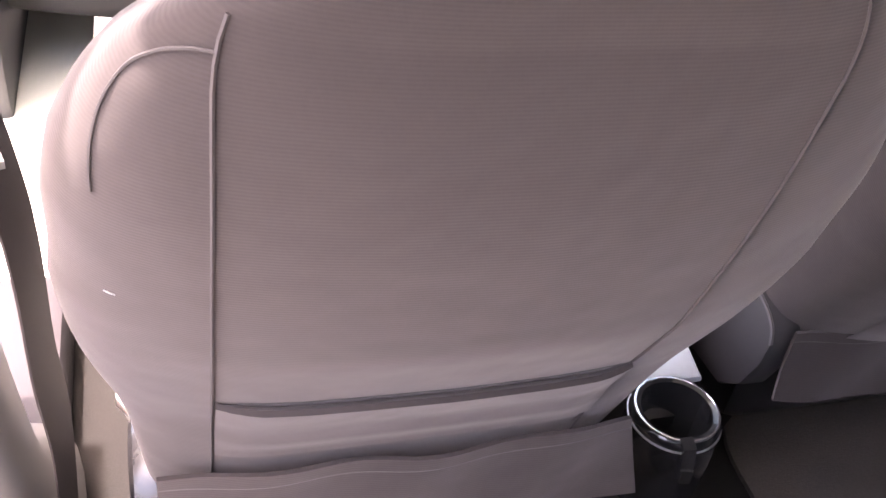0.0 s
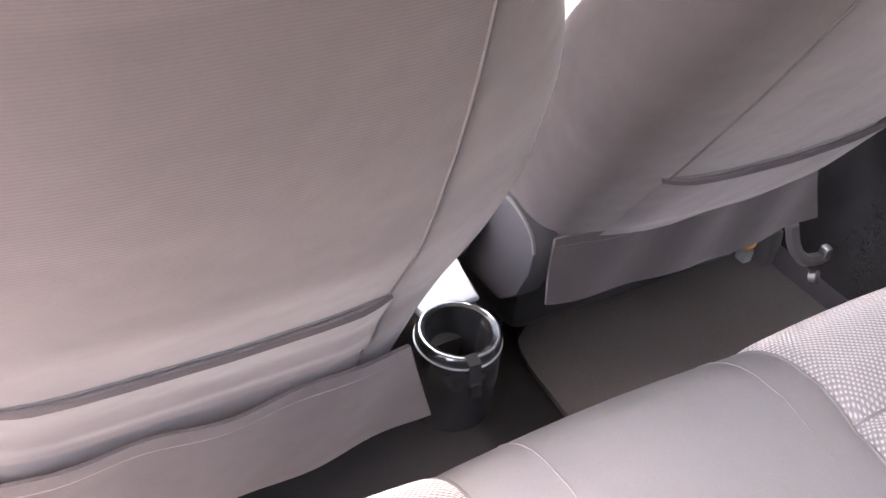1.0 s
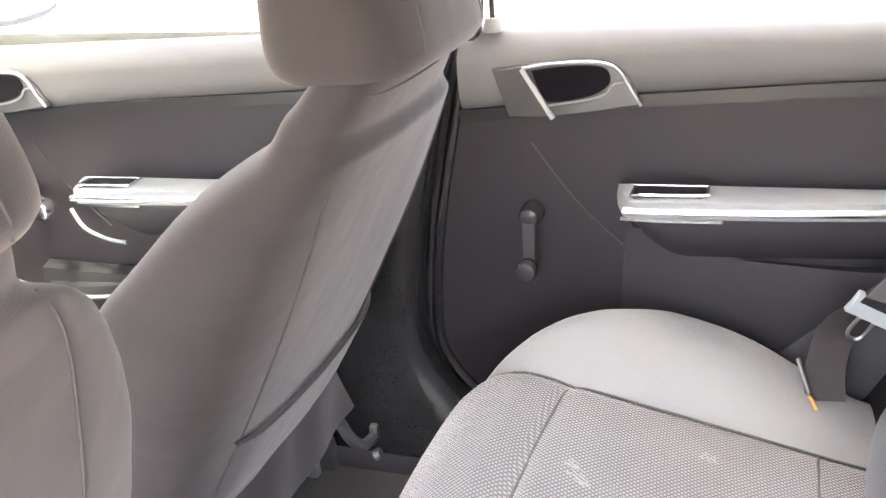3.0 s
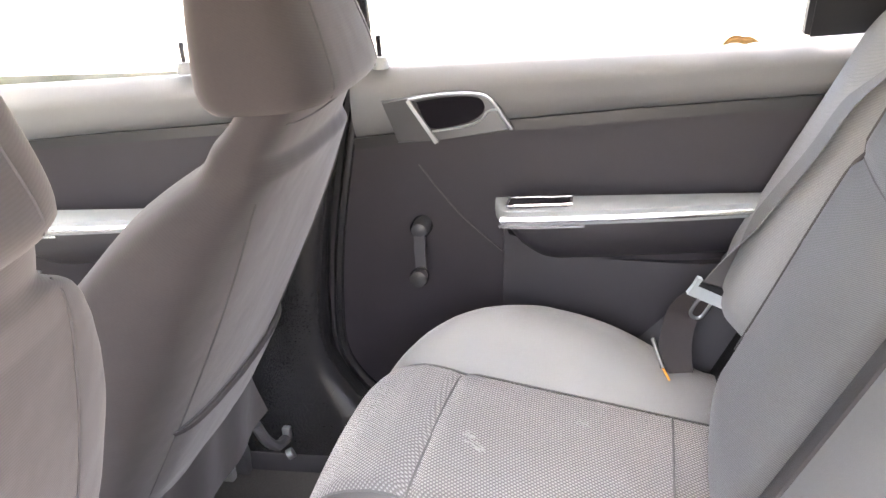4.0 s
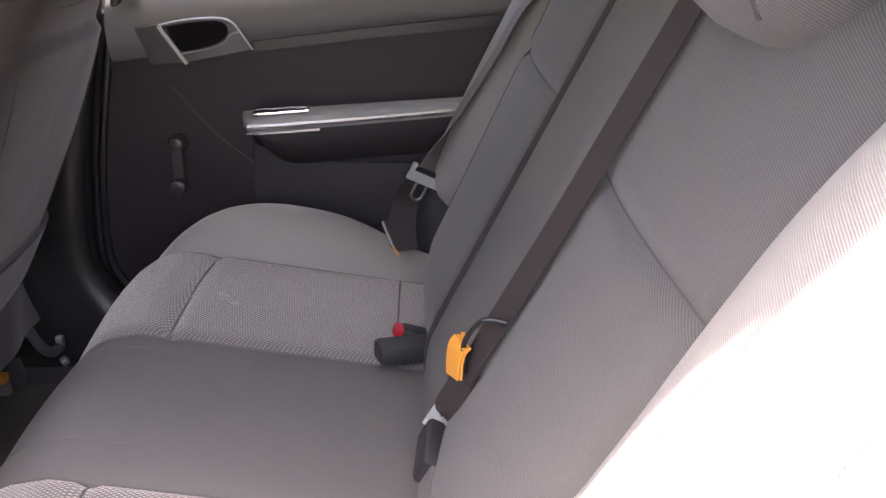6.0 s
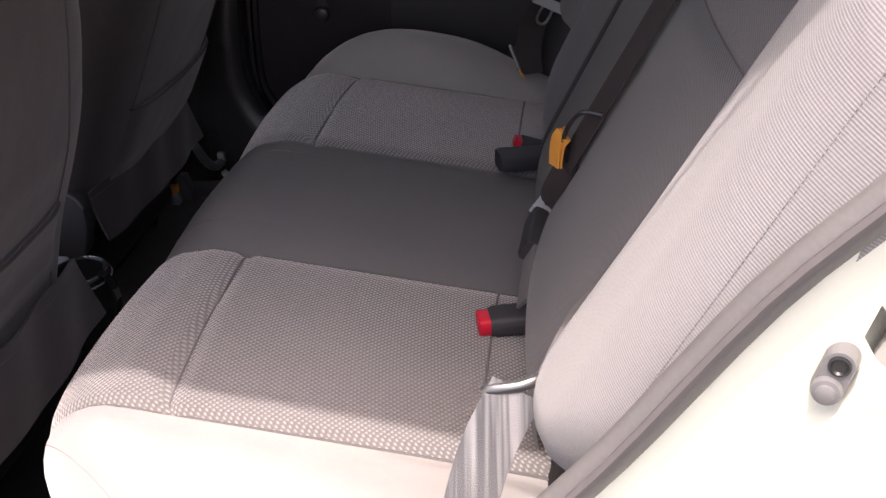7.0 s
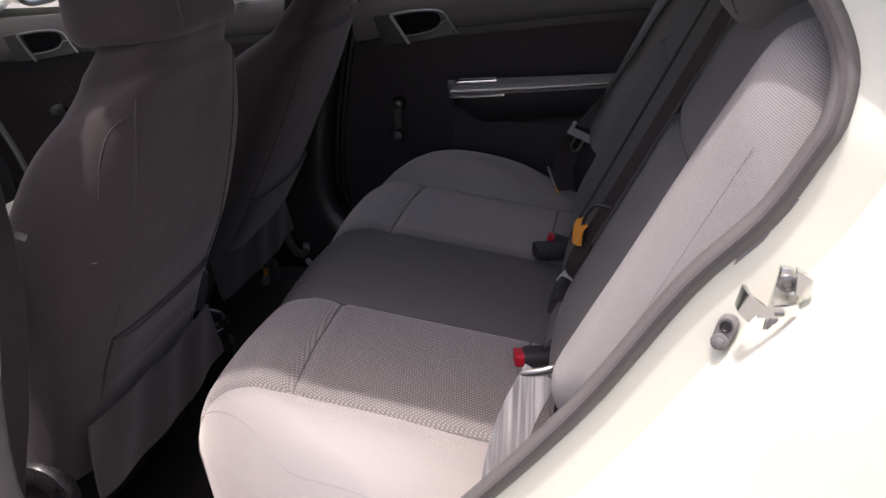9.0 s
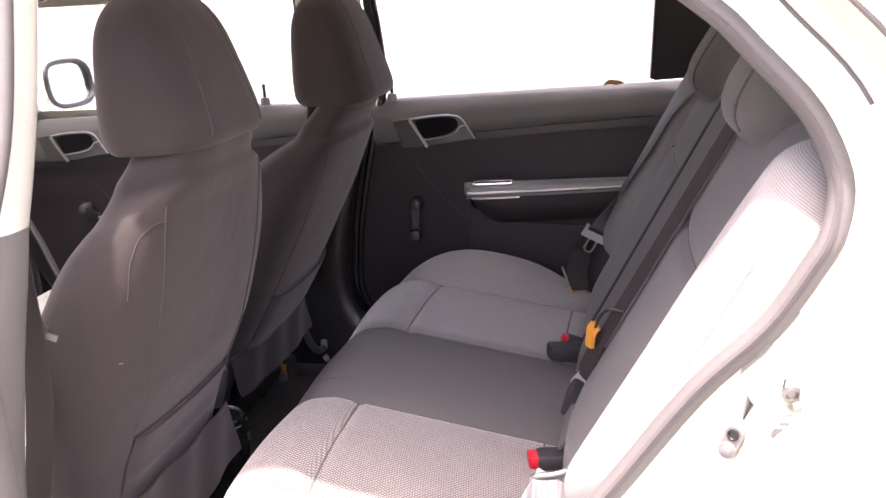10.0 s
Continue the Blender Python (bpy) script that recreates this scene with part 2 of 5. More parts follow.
def finish(bm, name, mat, smooth=True, at=(0, 0, 0)):
    bmesh.ops.remove_doubles(bm, verts=bm.verts, dist=1e-5)
    bmesh.ops.recalc_face_normals(bm, faces=bm.faces)
    bmesh.ops.translate(bm, verts=bm.verts, vec=-Vector(at))
    me = bpy.data.meshes.new(name)
    bm.to_mesh(me)
    bm.free()
    if smooth:
        for p in me.polygons:
            p.use_smooth = True
        me.set_sharp_from_angle(angle=radians(42))
    me.materials.append(mat)
    return me


def part(name, bm, mat, parent, label="", smooth=True):
    """Links a bmesh, given in the car's own metres, as one mesh under a thing or a part."""
    at = ORIGIN[parent.name]
    ob = new(name, finish(bm, name, mat, smooth, at))
    ob.parent = parent
    ORIGIN[ob.name] = at
    return tagged(ob, label)


def solid(name, bm, mat, label, category, group="", kind="", smooth=True):
    """A thing that is one mesh."""
    ob = new(name, finish(bm, name, mat, smooth))
    ORIGIN[ob.name] = Vector((0, 0, 0))
    return tagged(ob, label, category, group, kind)


def sheet(bm, rows, closed=False):
    """Quads over rows of points; closed: each row is a ring."""
    vs = [[bm.verts.new(p) for p in row] for row in rows]
    for a, b in zip(vs, vs[1:]):
        n = len(a)
        for i in range(n if closed else n - 1):
            j = (i + 1) % n
            bm.faces.new((a[i], a[j], b[j], b[i]))
    return vs


def cap(bm, ring):
    bm.faces.new(ring)


def tube(bm, pts, r, seg=6, closed=False):
    """A round cord along points; r may be a list."""
    pts = [Vector(p) for p in pts]
    n = len(pts)
    if n < 3 and (n < 2 or (pts[0] - pts[1]).length < 1e-6):
        return
    rows = []
    side = None
    for i, p in enumerate(pts):
        a = pts[(i - 1) % n] if closed or i else p
        b = pts[(i + 1) % n] if closed or i < n - 1 else p
        d = (b - a).normalized()
        if side is None:
            side = d.orthogonal().normalized()
        side = (side - d * side.dot(d)).normalized()
        up = d.cross(side)
        rr = r[i] if isinstance(r, (list, tuple)) else r
        rows.append([p + rr * (math.cos(k * 2 * math.pi / seg) * side + math.sin(k * 2 * math.pi / seg) * up) for k in range(seg)])
    if closed:
        rows.append(rows[0])
    vs = sheet(bm, rows, True)
    if not closed:
        cap(bm, vs[0])
        cap(bm, vs[-1])


def bent(pts, n=8):
    """A smooth curve through points (Catmull-Rom)."""
    pts = [Vector(p) for p in pts]
    out = []
    for i in range(len(pts) - 1):
        p0, p1, p2, p3 = pts[max(i - 1, 0)], pts[i], pts[i + 1], pts[min(i + 2, len(pts) - 1)]
        for k in range(n):
            t = k / n
            out.append(0.5 * ((2 * p1) + (p2 - p0) * t + (2 * p0 - 5 * p1 + 4 * p2 - p3) * t * t + (3 * p1 - p0 - 3 * p2 + p3) * t ** 3))
    out.append(pts[-1])
    return out


def bar(bm, pts, side, width, thick):
    """A flat strap along points: side is the way across its width (one, or one a point)."""
    pts = [Vector(p) for p in pts]
    rows = []
    for i, p in enumerate(pts):
        d = (pts[min(i + 1, len(pts) - 1)] - pts[max(i - 1, 0)]).normalized()
        s = Vector(side[i]) if isinstance(side, list) else Vector(side)
        s = (s - d * s.dot(d)).normalized()
        u = d.cross(s)
        w, h = width / 2, thick / 2
        rows.append([p + s * w + u * h, p - s * w + u * h, p - s * w - u * h, p + s * w - u * h])
    vs = sheet(bm, rows, True)
    cap(bm, vs[0])
    cap(bm, vs[-1])


def box(bm, lo, hi, bevel=0.0, seg=2):
    """A box with rounded edges."""
    made = bmesh.ops.create_cube(bm, size=1.0)["verts"]
    for v in made:
        v.co = Vector([lo[i] + (v.co[i] + 0.5) * (hi[i] - lo[i]) for i in range(3)])
    if bevel:
        edges = {e for v in made for e in v.link_edges}
        bmesh.ops.bevel(bm, geom=list(edges), offset=bevel, segments=seg, profile=0.5, affect="EDGES")


def prism(bm, outline, axis, c0, c1, bevel=0.0):
    """An outline in the two other axes, drawn out along one axis, with rounded rims."""
    def put(a, b, c):
        p = [a, b]
        p.insert(axis, c)
        return p
    lo = [bm.verts.new(put(a, b, c0)) for a, b in outline]
    hi = [bm.verts.new(put(a, b, c1)) for a, b in outline]
    f0, f1 = bm.faces.new(lo), bm.faces.new(list(reversed(hi)))
    n = len(outline)
    for i in range(n):
        bm.faces.new((lo[i], hi[i], hi[(i + 1) % n], lo[(i + 1) % n]))
    if bevel:
        bmesh.ops.bevel(bm, geom=list(f0.edges) + list(f1.edges), offset=bevel, segments=2, profile=0.5, affect="EDGES")


def thicken(bm, thick):
    """Gives a sheet a second face and closes its rim."""
    bm.normal_update()
    verts, faces = list(bm.verts), list(bm.faces)
    rim = [l for f in faces for l in f.loops if l.edge.is_boundary]
    rim = [(l.vert, l.link_loop_next.vert) for l in rim]
    twin = {v: bm.verts.new(v.co - v.normal * thick) for v in verts}
    for f in faces:
        bm.faces.new([twin[v] for v in reversed(f.verts)])
    for a, b in rim:
        bm.faces.new((b, a, twin[a], twin[b]))


def lathe(bm, base, way, profile, seg=20):
    """Rings of (along, radius) about an axis."""
    way = Vector(way).normalized()
    s = way.orthogonal().normalized()
    u = way.cross(s)
    rows = [[Vector(base) + way * a + r * (math.cos(k * 2 * math.pi / seg) * s + math.sin(k * 2 * math.pi / seg) * u) for k in range(seg)] for a, r in profile]
    vs = sheet(bm, rows, True)
    for row, (a, r) in ((vs[0], profile[0]), (vs[-1], profile[-1])):
        if r > 1e-4:
            cap(bm, row)


def lerp(table, v):
    """A value from rows of (key, value), smoothly between them."""
    if v <= table[0][0]:
        return table[0][1]
    for (a, p), (b, q) in zip(table, table[1:]):
        if v <= b:
            t = (v - a) / (b - a)
            return p + (q - p) * t
    return table[-1][1]


def soft(table, v, w=0.012):
    return sum(lerp(table, v + k * w) for k in (-2, -1, 0, 1, 2)) / 5


def bell(v, w):
    return math.exp(-(v / w) ** 2)


from mathutils.bvhtree import BVHTree


def drape(bm, pts, way, lift=0.0):
    """Points laid onto a mesh along a direction."""
    tree = BVHTree.FromBMesh(bm)
    way = Vector(way).normalized()
    out = []
    for p in pts:
        hit, nor, _, _ = tree.ray_cast(Vector(p) - way * 0.5, way, 1.5)
        if hit is not None:
            out.append(hit - way * lift)
    return out


# ---- rear bench cushion ----
SIDE_X, MID_X = 0.461, 0.164


def cross_y(x):
    """Where the seam across an insert runs: a little askew."""
    return 0.022 - 0.011 * (abs(x) - MID_X) / (SIDE_X - MID_X)


def cushion_section(x, n_top=26):
    """The bench's section at x: down the front, over the nose, along the top, down the back."""
    u = max(0.0, (abs(x) - 0.40) / (0.664 - 0.40))
    round_ = math.sqrt(max(0.0, 1 - u * u))
    front, back = -0.09 + 0.254 * round_ ** 2.05, -0.375
    width = front - back

    def top(y):
        z = 0.588 + 0.20 * min(y, 0.06) - 0.12 * max(0, y - 0.06)
        if abs(x) > SIDE_X:
            k = (abs(x) - SIDE_X) / (0.664 - SIDE_X)
            z += 0.062 * math.sin(min(1.0, k * 1.7) * math.pi / 2) * math.exp(-((y + 0.05) / 0.22) ** 4) - 0.03 * k ** 4 - 0.05 * max(0.0, (k - 0.7) / 0.3) ** 2.5
        elif abs(x) < MID_X:
            z += 0.010 * math.cos(x / MID_X * math.pi / 2)
        else:
            z += 0.004 - 0.007 * bell(y - cross_y(x), 0.007)
            k = (abs(x) - MID_X) / (SIDE_X - MID_X)
            z += 0.008 * math.sin(k * math.pi) * (1 if y < cross_y(x) else 1.2)
        for edge in (SIDE_X, MID_X):
            z -= 0.006 * bell(abs(x) - edge, 0.008)
        return z

    rf, rb, drop = min(0.085, 0.48 * width), min(0.05, 0.4 * width), 0.1
    zf = top(front - rf)
    tuck = min(1.0, width / 0.3)
    pts = [(front - 0.05 * tuck, 0.28), (front - 0.03 * tuck, 0.36), (front - 0.008 * tuck, 0.44)]
    for k in range(0, 9):
        a = k / 8 * math.pi / 2
        pts.append((front - rf * (1 - math.cos(a)), zf - drop + drop * math.sin(a)))
    for k in range(1, n_top + 1):
        y = front - rf + (back + rb - front + rf) * k / n_top
        pts.append((y, top(y)))
    zb = top(back + rb)
    for k in range(1, 6):
        a = k / 5 * math.pi / 2
        pts.append((back + rb - rb * math.sin(a), zb - 0.08 * (1 - math.cos(a))))
    pts.append((back + 0.005 * tuck, 0.42))
    pts.append((back + 0.03 * tuck, 0.28))
    return [(x, y, z) for y, z in pts]


def strip(xs, section, **kw):
    bm = bmesh.new()
    sheet(bm, [section(x, **kw) for x in xs])
    return bm


def spread(a, b, n):
    return [a + (b - a) * i / n for i in range(n + 1)]


def bulged_end(a, b, n):
    """Steps from a to b that crowd towards b."""
    return [a + (b - a) * math.sin(i / n * math.pi / 2) for i in range(n + 1)]


def rear_bench():
    ob = thing("rear_bench", (0, 0, 0.27), "grey cloth rear bench cushion with dotted inserts", "seat")
    part("centre_panel", strip(spread(-MID_X, MID_X, 24), cushion_section), M_CENTRE, ob, "plain dark grey cloth panel")
    for x in (-0.098, 0.118):
        bm = bmesh.new()
        tube(bm, [Vector(p) + Vector((0, 0, 0.0002)) for p in cushion_section(x)[3:18]], [0.0008] * 9 + [0.0007, 0.0006, 0.0005, 0.0004, 0.0003, 0.0002], 5)
        part("seam", bm, M_LINE, ob)
    for sgn in (-1, 1):
        part("insert_panel", strip(spread(sgn * MID_X, sgn * SIDE_X, 26), cushion_section, n_top=46), M_WEAVE, ob, "dotted woven cloth insert")
        rows = [cushion_section(x) for x in bulged_end(sgn * SIDE_X, sgn * 0.664, 26)]
        rows.append([(x + sgn * 0.002, y, min(z, 0.50)) for x, y, z in rows[-1]])
        rows.append([(x, y, min(z, 0.28)) for x, y, z in rows[-1]])
        side = bmesh.new()
        sheet(side, rows)
        for edge, r, name in ((SIDE_X, 0.0022, "seam"), (MID_X, 0.0018, "seam")):
            bm = bmesh.new()
            tube(bm, [Vector(p) + Vector((0, 0, 0.0003)) for p in cushion_section(sgn * edge)[2:-4]], r, 5)
            part(name, bm, M_CREASE, ob)
        part("side_bolster", side, M_PLAIN, ob, "plain grey cloth bolster")
        xs = spread(sgn * (MID_X + 0.002), sgn * (SIDE_X - 0.002), 20)
        bm = bmesh.new()
        ref = strip(xs, cushion_section, n_top=46)
        tube(bm, drape(ref, [(x, cross_y(x), 1.0) for x in xs], (0, 0, -1)), 0.0016, 5)
        ref.free()
        part("seam", bm, M_CREASE, ob)
        bm = bmesh.new()
        ref = strip(xs, cushion_section, n_top=46)
        tube(bm, drape(ref, [(x, -0.278, 1.0) for x in xs], (0, 0, -1)), 0.0016, 5)
        if sgn > 0:
            for mx, my, size in ((0.282, -0.037, 0.011), (0.295, -0.030, 0.008), (0.379, -0.163, 0.009), (0.272, -0.045, 0.007)):
                mark = bmesh.new()
                for q in range(9):
                    a = q * 2.4
                    o = size * math.sqrt(q / 9)
                    tube(mark, drape(ref, [(mx + o * math.cos(a) + 0.003 * v, my + o * math.sin(a) + 0.006 * v, 1.0) for v in (-0.5, 0.0, 0.5)], (0, 0, -1)), 0.0007, 4)
                part("stain", mark, M_SMEAR, ob, "pale dried smear")
        ref.free()
        part("seam", bm, M_CREASE, ob)
        # the stitched line that runs round the bolster's front
        ref = strip(bulged_end(sgn * SIDE_X, sgn * 0.664, 26), cushion_section)
        line = drape(ref, [(sgn * p.x, p.y, 1.0) for p in bent([(0.475, 0.135, 0), (0.525, 0.085, 0), (0.58, 0.015, 0), (0.625, -0.05, 0), (0.648, -0.145, 0)], 8)], (0, 0, -1))
        ref.free()
        if len(line) > 3:
            bm = bmesh.new()
            tube(bm, line, 0.0006, 5)
            part("seam", bm, M_FAINT, ob)
    return ob


# ---- rear backrest ----
TILT_B = radians(29)
B_UP = Vector((0, -math.sin(TILT_B), math.cos(TILT_B)))
B_OUT = Vector((0, math.cos(TILT_B), math.sin(TILT_B)))
B_BASE = Vector((0, -0.285, 0.525))
PIPE_X, CH_X = 0.455, 0.125


def pipe_x(s):
    """How far out the piping between insert and bolster runs, by height."""
    return soft([(-0.1, 0.43), (0.1, 0.440), (0.23, 0.463), (0.34, 0.488), (0.44, 0.500), (0.53, 0.518), (0.60, 0.556), (0.66, 0.60)], s, 0.02)


def back_height(x):
    return soft([(0, 0.655), (0.30, 0.66), (0.50, 0.66), (0.58, 0.645), (0.62, 0.61), (0.65, 0.55), (0.67, 0.48)], abs(x), 0.006)


def back_depth(x, s):
    ax = abs(x)
    px = pipe_x(s)
    n = 0.0
    if ax > px:
        k = min(1.0, (ax - px) / max(0.02, 0.712 - px))
        n = 0.004 + 0.031 * math.sin(min(1, k * 2.2) * math.pi / 2) - 0.115 * (max(0.0, k - 0.62) / 0.38) ** 2.4
    elif ax > CH_X:
        k = (ax - CH_X) / (px - CH_X)
        n = 0.012 * math.sin(k * math.pi) - 0.008 * bell(s - 0.424, 0.010)
        n -= 0.012 * bell(ax - CH_X, 0.014)
    else:
        n = 0.018 * math.cos(x / CH_X * math.pi / 2) ** 0.5 - 0.004
        n -= 0.012 * bell(ax - CH_X, 0.014)
    n -= 0.006 * bell(ax - px, 0.008)
    if ax < px + 0.03:
        n -= 0.058 * (max(0.0, 0.112 - s) / 0.112) ** 1.7
    return n


def back_section(x, lo=-0.06, n_s=40):
    hi = back_height(x)
    pts = []
    for k in range(n_s + 1):
        s = lo + (hi - 0.055 - lo) * k / n_s
        n = back_depth(x, s)
        if lo > -0.05:
            n -= 0.05 * (1 - math.sqrt(max(0, 1 - (1 - min(1, (s - lo) / 0.07)) ** 2)))
        pts.append((s, n))
    n_end = pts[-1][1]
    for k in range(1, 9):
        a = k / 8 * math.pi / 2
        pts.append((hi - 0.055 + 0.055 * math.sin(a), n_end - 0.07 * (1 - math.cos(a))))
    pts.append((hi - 0.002, -0.14))
    return [B_BASE + B_UP * s + B_OUT * n + Vector((x, 0, 0)) for s, n in pts]


def on_back(x, s, lift=0.0):
    return B_BASE + B_UP * s + B_OUT * (back_depth(x, s) + lift) + Vector((x, 0, 0))


def rear_back():
    ob = thing("bench_back", (0, -0.33, 0.5), "grey cloth rear bench back with piped bolsters", "seat back")
    part("centre_panel", strip(spread(-CH_X, CH_X, 20), back_section), M_BACKPLAIN, ob, "plain grey cloth centre panel")
    for sgn in (-1, 1):
        rows = []
        for i in range(31):
            row = []
            for k in range(97):
                s = -0.06 + 0.660 * k / 96
                x = CH_X + (pipe_x(s) - CH_X) * i / 30
                row.append(on_back(sgn * x, s))
            for k in range(1, 9):
                a = k / 8 * math.pi / 2
                row.append(row[96] + B_UP * 0.055 * math.sin(a) - B_OUT * 0.07 * (1 - math.cos(a)))
            row.append(row[104] - B_OUT * 0.07)
            rows.append(row)
        bm = bmesh.new()
        sheet(bm, rows)
        part("insert_panel", bm, M_RIBDARK if sgn < 0 else M_RIBDARKFAR, ob, "finely woven grey cloth insert")
        rows = []
        for i in range(33):
            e = math.sin(i / 32 * math.pi / 2)
            row = []
            for k in range(45):
                v = k / 44
                s_lo, s_hi = 0.132 + 0.25 * (e - 0.35) ** 2, 0.595 - 0.13 * e ** 4
                s = s_lo + (s_hi - s_lo) * v
                px = pipe_x(s)
                outer = 0.694 - 0.06 * max(0, (0.2 - s) / 0.2) ** 2 - 0.04 * max(0, (s - 0.45) / 0.15) ** 2
                x = px + (outer - px) * e
                p = on_back(sgn * x, s)
                if s < s_lo + 0.06:
                    p = p - B_OUT * 0.05 * (1 - math.sqrt(max(0, 1 - ((s_lo + 0.06 - s) / 0.06) ** 2)))
                row.append(p)
            tail = row[-1]
            for k in range(1, 9):
                a = k / 8 * math.pi / 2
                row.append(tail + B_UP * 0.055 * math.sin(a) - B_OUT * 0.07 * (1 - math.cos(a)))
            row.append(row[-1] - B_OUT * 0.07)
            first = row[0]
            row = [first - B_OUT * 0.1, first - B_OUT * 0.04 - B_UP * 0.008] + row
            rows.append(row)
        rows.append([p - B_OUT * 0.09 for p in rows[-1]])
        bm = bmesh.new()
        sheet(bm, rows)
        tree = bm.copy()
        part("side_bolster", bm, M_RIB if sgn < 0 else M_RIBFAR, ob, "finely woven grey cloth side bolster")
        bm = bmesh.new()
        tube(bm, [on_back(sgn * pipe_x(s), s, 0.002) for s in spread(0.14, 0.62, 30)], 0.0030 if sgn < 0 else 0.0042, 6)
        part("piping", bm, M_SEAM, ob, "dark piping")
        # added black sheet: stands in for the shade in the gap behind the bolster
        bm = bmesh.new()
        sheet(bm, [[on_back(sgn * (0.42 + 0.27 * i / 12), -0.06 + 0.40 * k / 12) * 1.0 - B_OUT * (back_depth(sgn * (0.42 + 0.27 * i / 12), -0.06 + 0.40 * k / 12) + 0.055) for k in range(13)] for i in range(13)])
        part("gap_shade_sheet", bm, M_CARPET, ob, "black sheet darkening the gap behind the bolster")
        bm = bmesh.new()
        tree.free()
        for k in range(105):
            a = [0.17 + 0.35 * (k + v) / 105 for v in (0.0, 0.3, 0.6)]
            tube(bm, [on_back(sgn * (pipe_x(s) + 0.82 * (0.712 - pipe_x(s))), s, 0.0002) for s in a], 0.00045, 5)
        part("stitching", bm, M_THREAD, ob)
        bm = bmesh.new()
        tube(bm, [on_back(sgn * (CH_X + (pipe_x(0.424) - CH_X) * k / 20), 0.424, 0.0002) for k in range(21)], 0.0014, 5)
        part("seam", bm, M_STITCH, ob)
        bm = bmesh.new()
        if sgn > 0:
            ss = spread(-0.03, 0.59, 24)
            sheet(bm, [[on_back(x, s, h) for s in ss] for x, h in ((0.066, -0.002), (0.070, 0.003), (0.080, 0.004), (0.092, 0.005), (0.104, 0.006), (0.110, 0.006), (0.114, -0.002))])
        else:
            bar(bm, [on_back(sgn * CH_X, s, 0.010) for s in spread(-0.03, 0.59, 24)], (1, 0, 0), 0.017, 0.006)
        part("channel_trim", bm, M_CHANNEL if sgn > 0 else M_SEAM, ob, "dark channel between the panels")
    return ob


def headrest_mesh(c, up, out, width, height, depth, taper=0.72, foot=0.88, lean=0.0):
    """A padded headrest: rings up its height, rounded at top and bottom. c is the middle of its underside at the back."""
    across = up.cross(out)
    rows = []
    n = 26
    for i in range(n + 1):
        v = i / n
        e = 1 - abs(2 * v - 1) ** (6 if foot > 0.6 else 4)
        e = math.sqrt(max(0.0008, e)) if v < 0.5 else math.sqrt(max(0.0008, 1 - (2 * v - 1) ** 3.6))
        w = width / 2 * (1 - (1 - taper) * v ** 1.6) * (foot + (1 - foot) * e if v < 0.5 else e)
        d = depth / 2 * (1 - (0.18 if lean == 0 else 0.42) * v) * (foot * 0.88 + (1 - foot * 0.88) * e if v < 0.5 else e)
        row = []
        for k in range(40):
            a = k / 40 * 2 * math.pi
            ca, sa = math.cos(a), math.sin(a)
            p = 2 / 3.2
            row.append(c + up * (v * height) + out * (lean * v) + across * (w * math.copysign(abs(ca) ** p, ca)) + out * (d * math.copysign(abs(sa) ** p, sa)))
        rows.append(row)
    bm = bmesh.new()
    vs = sheet(bm, rows, True)
    cap(bm, vs[0])
    cap(bm, vs[-1])
    return bm


def rear_headrest(x, raised=0.0):
    ob = thing("rear_headrest", on_back(x, 0.56), "grey ribbed cloth headrest on the rear backrest", "headrest", "rear headrests")
    c = on_back(x, 0.548 + raised, 0.0)
    bm = headrest_mesh(c, B_UP, B_OUT, 0.245, 0.21, 0.12, 0.80, 0.30)
    copy = bm.copy()
    pad = part("pad", bm, M_RIBDARK, ob)
    for sgn in (-1, 1):
        line = drape(copy, [c + B_OUT * 0.4 + Vector((sgn * 0.080, 0, 0)) + B_UP * (0.012 + 0.15 * k / 14) for k in range(15)], -B_OUT)
        bm = bmesh.new()
        tube(bm, line, 0.0025, 6)
        part("piping", bm, M_SEAM, pad)
        bm = bmesh.new()
        tube(bm, [c + Vector((sgn * 0.05, 0, 0)) - B_OUT * 0.02 + B_UP * 0.02, c + Vector((sgn * 0.05, 0, 0)) - B_OUT * 0.03 - B_UP * 0.06], 0.006, 10)
        part("post", bm, M_STEEL, ob, "steel post")
    copy.free()
    return ob


